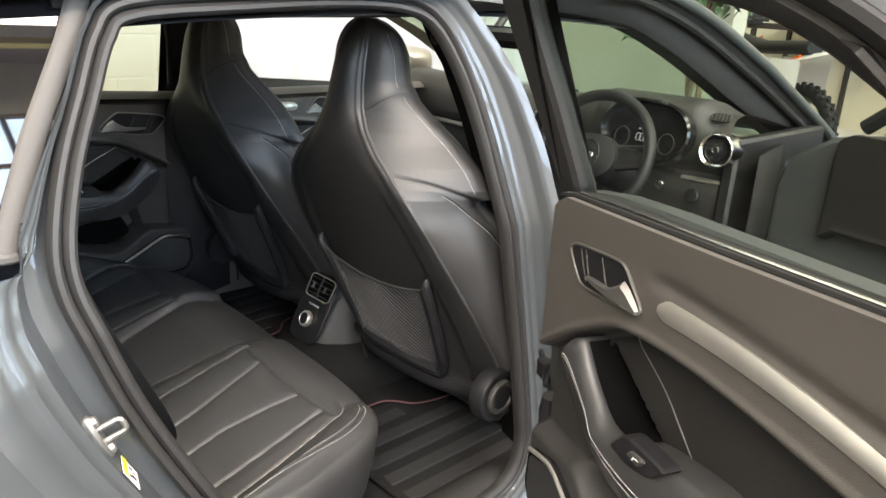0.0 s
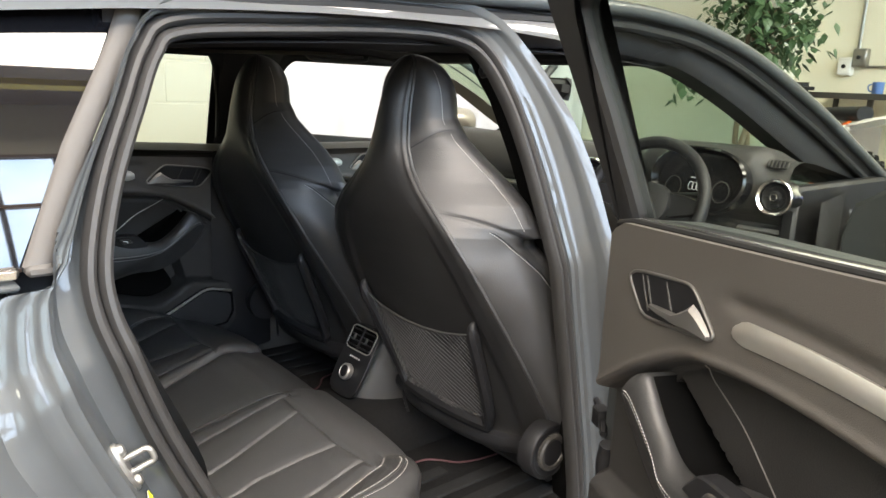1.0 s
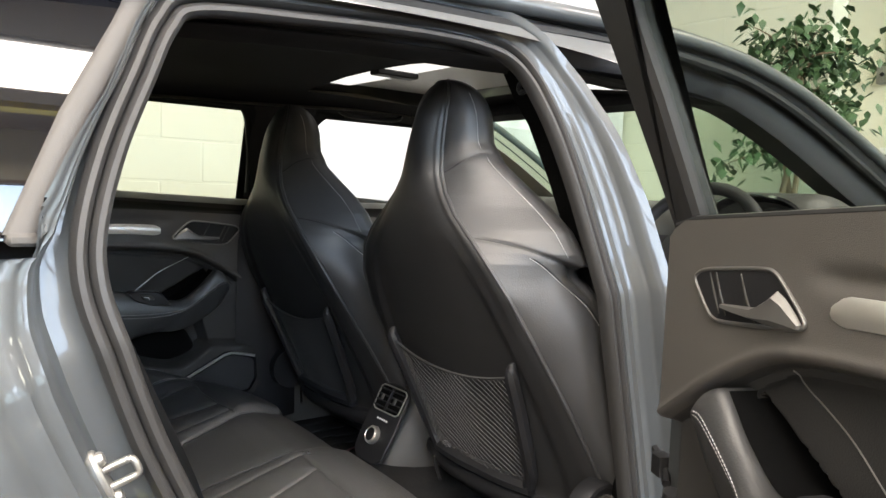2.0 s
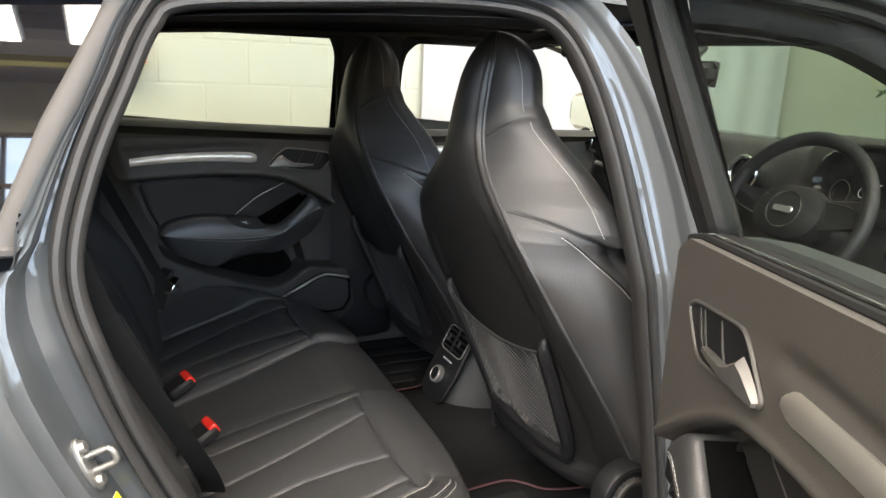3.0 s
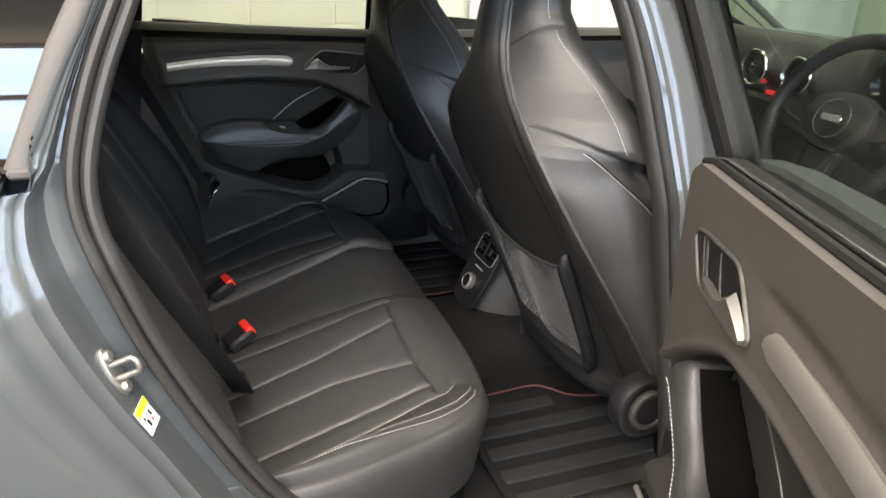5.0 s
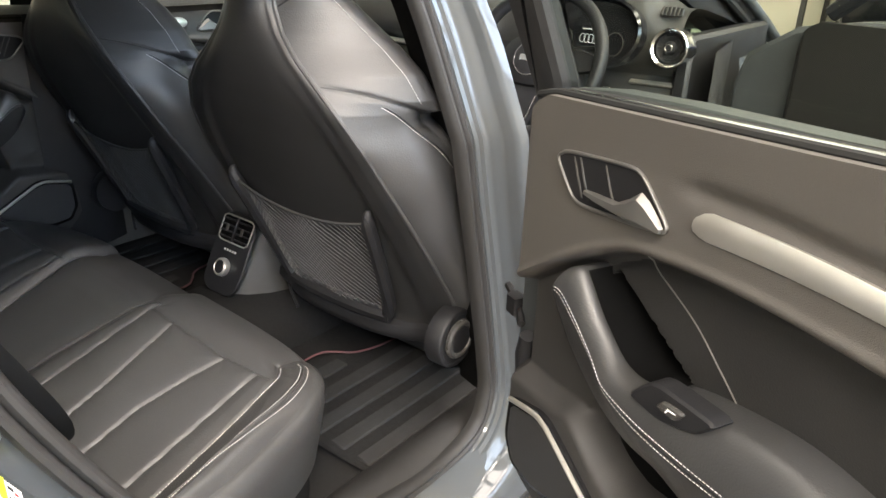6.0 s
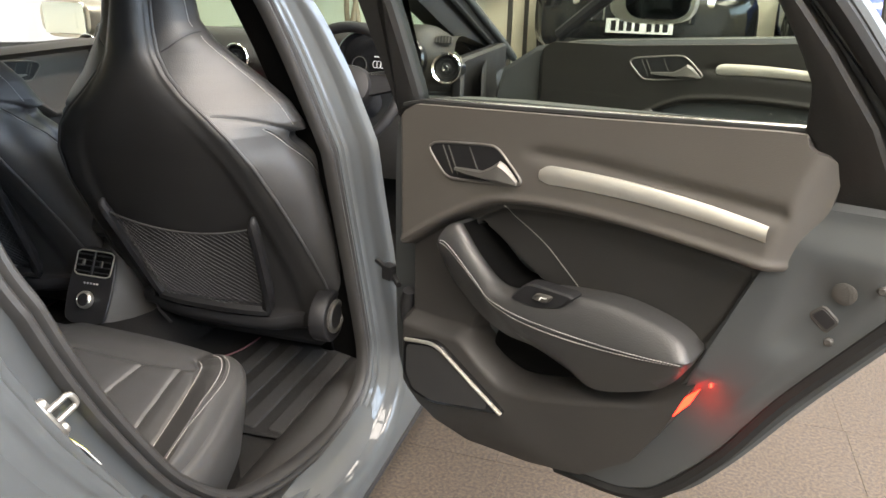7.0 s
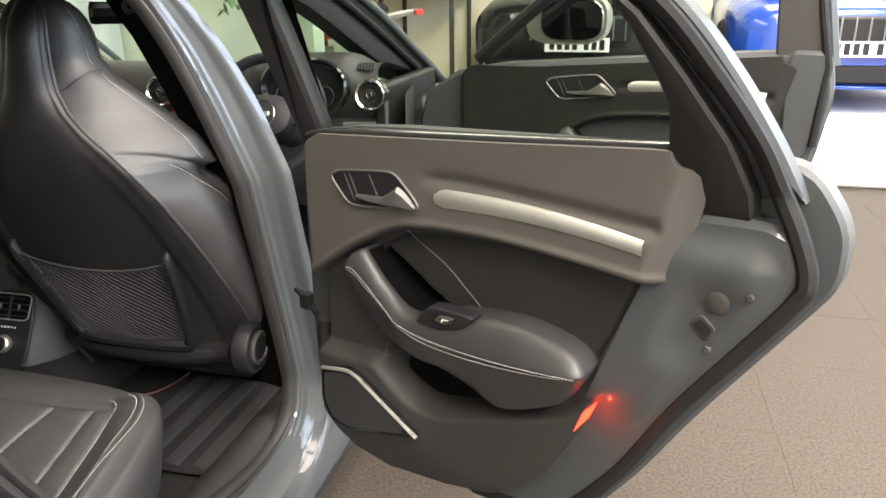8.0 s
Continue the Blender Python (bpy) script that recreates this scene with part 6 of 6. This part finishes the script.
# ---- things round the car ----
def parked_car(x, y, paint, label):
    ob = thing("parked_car", label, "car", "parked cars", (x, y, STAGE))
    hull = []
    for s, w, lo, hi in ((0.0, 0.66, 0.22, 0.70), (0.03, 0.80, 0.20, 0.76), (0.15, 0.88, 0.20, 0.83), (0.9, 0.91, 0.22, 0.95), (2.6, 0.92, 0.22, 1.0), (4.2, 0.88, 0.24, 1.02), (4.4, 0.75, 0.3, 0.9)):
        hull.append([(w * math.copysign(abs(math.cos(a)) ** 0.45, math.cos(a)), s, (lo + hi) / 2 + (hi - lo) / 2 * math.copysign(abs(math.sin(a)) ** 0.55, math.sin(a))) for a in np.linspace(0, 2 * math.pi, 40, endpoint=False)])
    part("body", loft(hull, caps=True), paint, ob)
    part("cabin", loft([[(w * math.copysign(abs(math.cos(a)) ** 0.5, math.cos(a)), c + d * math.sin(a), z) for a in np.linspace(0, 2 * math.pi, 36, endpoint=False)] for w, c, d, z in ((0.80, 2.6, 1.55, 0.92), (0.70, 2.7, 1.05, 1.25), (0.60, 2.75, 0.8, 1.40), (0.45, 2.75, 0.6, 1.43))], caps=True), GLOSSBLACK, ob, "dark cabin glass and roof")
    grille = part("grille", box(-0.42, 0.42, -0.035, 0.05, 0.50, 0.70, 0.02), BLACK, ob, "black front grille")
    for k in range(9):
        part("grille_bar", box(-0.38 + 0.095 * k - 0.006, -0.38 + 0.095 * k + 0.006, -0.045, -0.03, 0.51, 0.69, 0.003), GREYSTEEL, grille)
    part("lower_intake", box(-0.66, 0.66, -0.02, 0.06, 0.22, 0.36, 0.02), BLACK, ob, "black lower air intake")
    part("splitter", box(-0.72, 0.72, -0.06, 0.1, 0.195, 0.215, 0.005), paint, ob)
    for s in (1, -1):
        lamp = part("headlight", moved(loft([oval(0.17, 0.065, 0.0), oval(0.165, 0.06, 0.05), oval(0.12, 0.04, 0.06)], caps=True), Matrix.Translation((s * 0.62, 0.10, 0.66)) @ Euler((radians(84), 0, radians(s * 24))).to_matrix().to_4x4()), CHROME, ob, "clear headlight")
        part("lens", moved(turned(((0.045, 0), (0.045, 0.02), (0.03, 0.03)), 20), Matrix.Translation((s * 0.60, 0.055, 0.66)) @ Euler((radians(84), 0, radians(s * 24))).to_matrix().to_4x4()), WHITELABEL, lamp)
    plate = part("number_plate", box(-0.26, 0.26, -0.065, -0.05, 0.42, 0.531, 0.004), WHITELABEL, ob, "white number plate with dark bars")
    for k in range(7):
        px = -0.20 + 0.062 * k + (0.03 if k > 3 else 0)
        part("plate_bar", box(px - 0.02, px + 0.02, -0.068, -0.064, 0.437, 0.516, 0.001), BLACK, plate)
    for wx in (0.82, -0.82):
        for wy in (0.85, 3.5):
            m = Matrix.Translation((wx, wy, 0.33)) @ Euler((0, radians(90), 0)).to_matrix().to_4x4()
            t = part("wheel", moved(turned(((0.20, -0.10), (0.30, -0.11), (0.33, -0.08), (0.33, 0.08), (0.30, 0.11), (0.20, 0.10)), 32), m), DARKRUBBER, ob, "black tyre")
            for k in range(10):
                a = k * math.pi / 5
                part("rim_spoke", moved(pipe([(0.03 * math.cos(a), 0.03 * math.sin(a), math.copysign(0.085, wx)), (0.225 * math.cos(a + 0.08), 0.225 * math.sin(a + 0.08), math.copysign(0.10, wx))], 0.013, 5), m), GREYSTEEL, t)
    return ob


parked_car(3.12, 4.72, BLUEPAINT, "blue parked car on a white platform")
parked_car(1.05, 5.0, GLOSSBLACK, "black parked car on a white platform")

# desk with a mug, wall conduits, switch box
desk = thing("desk", "dark-edged work desk against the wall", "desk", at=(-0.70, 5.95, STAGE))
part("desktop", box(-0.74, 0.6, -0.42, 0.42, 0.86, 0.90, 0.004), TIMBER, desk)
part("desk_edge", box(-0.74, 0.6, -0.445, -0.424, 0.855, 0.905, 0.003), DARKSTEEL, desk)
for x in (-0.70, -0.12, 0.56):
    for y in (-0.38, 0.38):
        part("leg", box(x - 0.02, x + 0.02, y - 0.02, y + 0.02, 0, 0.86, 0.003), DARKSTEEL, desk)
mug = thing("mug", "blue glazed mug on the desk", "mug", at=(-0.80, 5.62, STAGE + 0.90))
part("cup", turned(((0.035, 0.0), (0.042, 0.01), (0.045, 0.10), (0.041, 0.10), (0.038, 0.015)), 24), BLUECUP, mug)
part("handle", pipe(rounded([(-0.043, 0, 0.08), (-0.07, 0, 0.075), (-0.075, 0, 0.05), (-0.062, 0, 0.028), (-0.043, 0, 0.025)], 20, False), 0.006, 8), BLUECUP, mug)
setting("trim_conduit", joined(pipe([(-1.29, 6.375, HIGH - 0.05), (-1.29, 6.375, 1.70)], 0.016, 8), pipe([(-1.45, 6.375, HIGH - 0.05), (-1.45, 6.375, 2.40)], 0.014, 8), pipe([(-1.25, 6.375, 1.60), (1.2, 6.375, 1.58)], 0.012, 8)), GREYSTEEL, "grey wall conduits")
for x, z, c in ((-1.25, 1.68, GREYSTEEL), (-1.37, 1.60, WHITELABEL), (-1.45, 2.34, GREYSTEEL)):
    sb = thing("switch_box", "grey metal switch box on the wall", "switch", "wall switch boxes", (x, 6.36, z))
    part("case", box(-0.06, 0.06, -0.05, 0.04, -0.08, 0.08, 0.008), c, sb)
    part("cover", box(-0.05, 0.05, -0.058, -0.051, -0.07, 0.07, 0.004), c, sb)
    part("knob", moved(turned(((0.018, 0), (0.018, 0.015), (0.012, 0.02)), 14), Matrix.Translation((0, -0.058, 0)) @ Euler((radians(90), 0, 0)).to_matrix().to_4x4()), BLACK, sb)

# off-road motorcycle on the platform
bike = thing("motorcycle", "white and orange off-road motorcycle with knobbly tyres", "motorcycle", at=(-1.02, 4.86, 0.28))
for y, nm in ((-0.62, "rear_wheel"), (0.75, "front_wheel")):
    m = Matrix.Translation((0, y, 0.34)) @ Euler((0, radians(90), 0)).to_matrix().to_4x4()
    w = part(nm, moved(pipe(circle(0.29, 0, 48), 0.05, 10, closed=True), m), DARKRUBBER, bike, "black knobbly tyre")
    tagged(part("tread", moved(joined(*[moved(box(-0.02, 0.02, -0.012, 0.012, -0.045 + 0.03 * j, -0.02 + 0.03 * j, 0.003), Matrix.Rotation(k * 2 * math.pi / 30 + 0.1 * j, 4, "Z") @ Matrix.Translation((0.335 - 0.012 * abs(j - 1), 0, 0))) for k in range(30) for j in range(3)]), m), DARKRUBBER, w), kind="stuff")
    part("rim", moved(pipe(circle(0.24, 0, 40), 0.012, 6, closed=True), m), BLACK, w)
    part("hub", moved(turned(((0.04, -0.06), (0.05, -0.05), (0.05, 0.05), (0.04, 0.06)), 16), m), GREYSTEEL, w)
    for k in range(18):
        a = k * math.pi / 9
        part("spoke", moved(pipe([(0.045 * math.cos(a), 0.045 * math.sin(a), 0.04 * (-1) ** k), (0.235 * math.cos(a + 0.3), 0.235 * math.sin(a + 0.3), 0)], 0.002, 4), m), GREYSTEEL, w)
part("engine", box(-0.13, 0.13, -0.10, 0.30, 0.32, 0.62, 0.05), GREYSTEEL, bike, "grey metal engine")
part("frame", joined(pipe([(0.0, 0.55, 0.92), (0.06, 0.3, 0.62), (0.07, 0.1, 0.34), (0.07, -0.15, 0.40)], 0.022, 8), pipe([(0.0, 0.52, 0.95), (-0.05, 0.2, 0.85), (-0.05, -0.2, 0.72), (-0.05, -0.55, 0.86)], 0.02, 8)), ORANGE, bike, "orange tube frame")
part("saddle", loft([[(w * math.cos(a), y, z + 0.05 * math.sin(a)) for a in np.linspace(0, 2 * math.pi, 20, endpoint=False)] for y, z, w in ((-0.62, 0.93, 0.07), (-0.4, 0.92, 0.11), (-0.1, 0.90, 0.12), (0.2, 0.94, 0.09), (0.3, 0.97, 0.05))], caps=True), BLACK, bike, "black saddle")
part("rear_mudguard", loft([[(w * c, y, z + h * (1 - abs(c)) ) for c in np.linspace(-1, 1, 9)] for y, z, w, h in ((-1.02, 0.93, 0.05, 0.015), (-0.85, 0.90, 0.09, 0.03), (-0.6, 0.84, 0.11, 0.05), (-0.35, 0.80, 0.11, 0.05))], closed=False), WHITEPAINT, bike, "white rear mudguard")
for s in (1, -1):
    part("side_panel", sheet(lambda u, v: (s * (0.13 + 0.02 * math.sin(u * 3.14)), -0.65 + 0.5 * u, 0.60 + 0.24 * v - 0.1 * u * (1 - v)), np.linspace(0, 1, 8), np.linspace(0, 1, 6)), WHITEPAINT, bike, "white side panel")
    part("shroud", sheet(lambda u, v: (s * (0.15 + 0.02 * math.sin(u * 3.14)), 0.15 + 0.4 * u, 0.70 + 0.28 * v - 0.1 * u), np.linspace(0, 1, 8), np.linspace(0, 1, 6)), ORANGE, bike, "orange tank shroud")
    part("fork", pipe([(s * 0.09, 0.75, 0.34), (s * 0.09, 0.58, 0.95)], 0.022, 8), GREYSTEEL, bike)
    part("grip", pipe([(s * 0.27, 0.47, 1.10), (s * 0.40, 0.44, 1.10)], 0.017, 8), BLACK, bike)
    part("hand_guard", sheet(lambda u, v: (s * (0.26 + 0.16 * u), 0.53 + 0.03 * math.sin(u * 3.14), 1.06 + 0.09 * v), np.linspace(0, 1, 6), np.linspace(0, 1, 4)), BLACK, bike)
part("handlebar", pipe(rounded([(-0.40, 0.44, 1.10), (-0.2, 0.50, 1.09), (-0.1, 0.54, 1.02), (0.1, 0.54, 1.02), (0.2, 0.50, 1.09), (0.40, 0.44, 1.10)], 30, False), 0.011, 8), DARKSTEEL, bike)
part("front_mudguard", loft([[(w * c, y, z + 0.03 * (1 - abs(c))) for c in np.linspace(-1, 1, 7)] for y, z, w in ((0.45, 0.78, 0.06), (0.8, 0.80, 0.08), (1.05, 0.72, 0.05))], closed=False), WHITEPAINT, bike, "white front mudguard")
part("tail_light", box(-0.04, 0.04, -1.04, -1.0, 0.90, 0.94, 0.008), REDPLASTIC, bike, "red tail light")
part("headlight_mask", box(-0.10, 0.10, 0.62, 0.68, 0.86, 1.08, 0.03), ORANGE, bike, "orange headlight mask")

bike.rotation_euler = (0, 0, radians(62))

# potted fig tree before the block wall
tree = thing("potted_tree", "potted fig tree with drooping green leaves", "plant", at=(-0.76, 3.46, 0))
part("pot", turned(((0.16, 0), (0.20, 0.02), (0.24, 0.40), (0.25, 0.42), (0.23, 0.42), (0.21, 0.36)), 28), BLACK, tree, "black plant pot")
part("soil", turned(((0.215, 0.34), (0.21, 0.37), (0.1, 0.385)), 20), BARK, tree)
rng = random.Random(5)
for k in range(3):
    part("trunk", pipe([(0.04 * math.cos(2 * k + z * 5), 0.04 * math.sin(2 * k + z * 5), 0.36 + z) for z in np.linspace(0, 1.65, 28)], np.linspace(0.024, 0.012, 28), 8), BARK, tree)
tips = []
for k in range(26):
    a, e, ln = rng.uniform(0, 6.28), rng.uniform(0.1, 1.1), rng.uniform(0.24, 0.50)
    z0 = rng.uniform(1.40, 2.05)
    d = np.array((math.cos(a) * math.cos(e), math.sin(a) * math.cos(e), math.sin(e)))
    path = [np.array((0.03 * math.cos(a), 0.03 * math.sin(a), z0)) + d * ln * s - np.array((0, 0, 0.32 * ln * s * s)) for s in np.linspace(0, 1, 7)]
    part("limb", pipe(path, np.linspace(0.008, 0.002, 7), 5), BARK, tree)
    tips += path[2:]
LV, LF = [], []
for p in tips:
    for _ in range(9):
        c = p + np.array([rng.gauss(0, 0.07) for _ in range(3)])
        a, droop, size = rng.uniform(0, 6.28), rng.uniform(0.2, 1.3), rng.uniform(0.05, 0.085)
        f = np.array((math.cos(a) * math.cos(droop), math.sin(a) * math.cos(droop), -math.sin(droop)))
        r = np.array((-math.sin(a), math.cos(a), 0)) * 0.34
        dn = np.cross(f, r)
        b = len(LV)
        LV += [c, c + (f * 0.35 + r) * size, c + (f * 0.35 - r) * size, c + (f * 0.35 + dn * 0.3) * size, c + (f * 0.75 + r * 0.6) * size, c + (f * 0.75 - r * 0.6) * size, c + (f * 0.78 + dn * 0.25) * size, c + f * 1.15 * size]
        LF += [(b, b + 1, b + 3), (b, b + 3, b + 2), (b + 1, b + 4, b + 6, b + 3), (b + 3, b + 6, b + 5, b + 2), (b + 4, b + 7, b + 6), (b + 6, b + 7, b + 5)]
tagged(part("crown", (np.array(LV), LF), LEAF, tree, "drooping pointed green leaves"), kind="stuff")

# orange cone shape against the side wall
cone = thing("traffic_cone", "orange traffic cone on a wall bracket", "cone", at=(LEFTX + 0.16, -0.62, 1.22))
part("cone", turned(((0.14, 0.0), (0.13, 0.02), (0.03, 0.40), (0.02, 0.41)), 24), ORANGE, cone)
part("bracket", box(-0.155, 0.10, -0.10, 0.10, -0.02, -0.002, 0.004), GREYSTEEL, cone)

# ceiling lamps out of view: wide panels added and placed for soft light
LAMPGLOW = glow("white_panel_light", (1.0, 0.95, 0.88), 3.0)
for x in (-0.6, 2.2, 3.8):
    for y in (-4.2, -2.1, 0.0, 2.1, 5.4):
        if x < 0 and abs(y) > 3:
            continue
        lamp = thing("ceiling_light", "wide white panel light added under the ceiling, out of view", "lamp", "ceiling lights", (x, y, HIGH - 0.62))
        part("housing", box(-0.42, 0.42, -0.92, 0.92, 0.0, 0.06, 0.01), WHITEPAINT, lamp)
        part("diffuser", box(-0.40, 0.40, -0.90, 0.90, -0.02, -0.004, 0.004), LAMPGLOW, lamp)
        for s in (-0.6, 0.6):
            part("hanger", pipe([(0, s, 0.06), (0, s, 0.62)], 0.004, 5), GREYSTEEL, lamp)
        area_lamp("panel_lamp", Matrix.Translation((x, y, HIGH - 0.67)), 0.8, 1.8, 26 if x < 0 else (65 if x < 3 else 175) * (1.5 if y < -1 else 1.0), (1.0, 0.885, 0.775))

# the painted blocks, one by one
block_wall(wall_left, "y", LEFTX, -2.0, 1.02, range(3, 9))
block_wall(wall_front, "x", FRONTY, LEFTX, -0.83, range(3, 12))

# rubber floor tiles round the car, half a metre square
for i in range(9):
    for j in range(13):
        x, y = 0.55 + 0.5 * i + 0.03 * math.sin(j), -1.6 + 0.5 * j
        if y + 0.5 < 4.3:
            part("floor_tile", box(x + 0.0003, x + 0.4997, y + 0.0003, y + 0.4997, -0.006, 0.0 + 0.0004 * random.random(), 0.0005), FLOOR, ground)
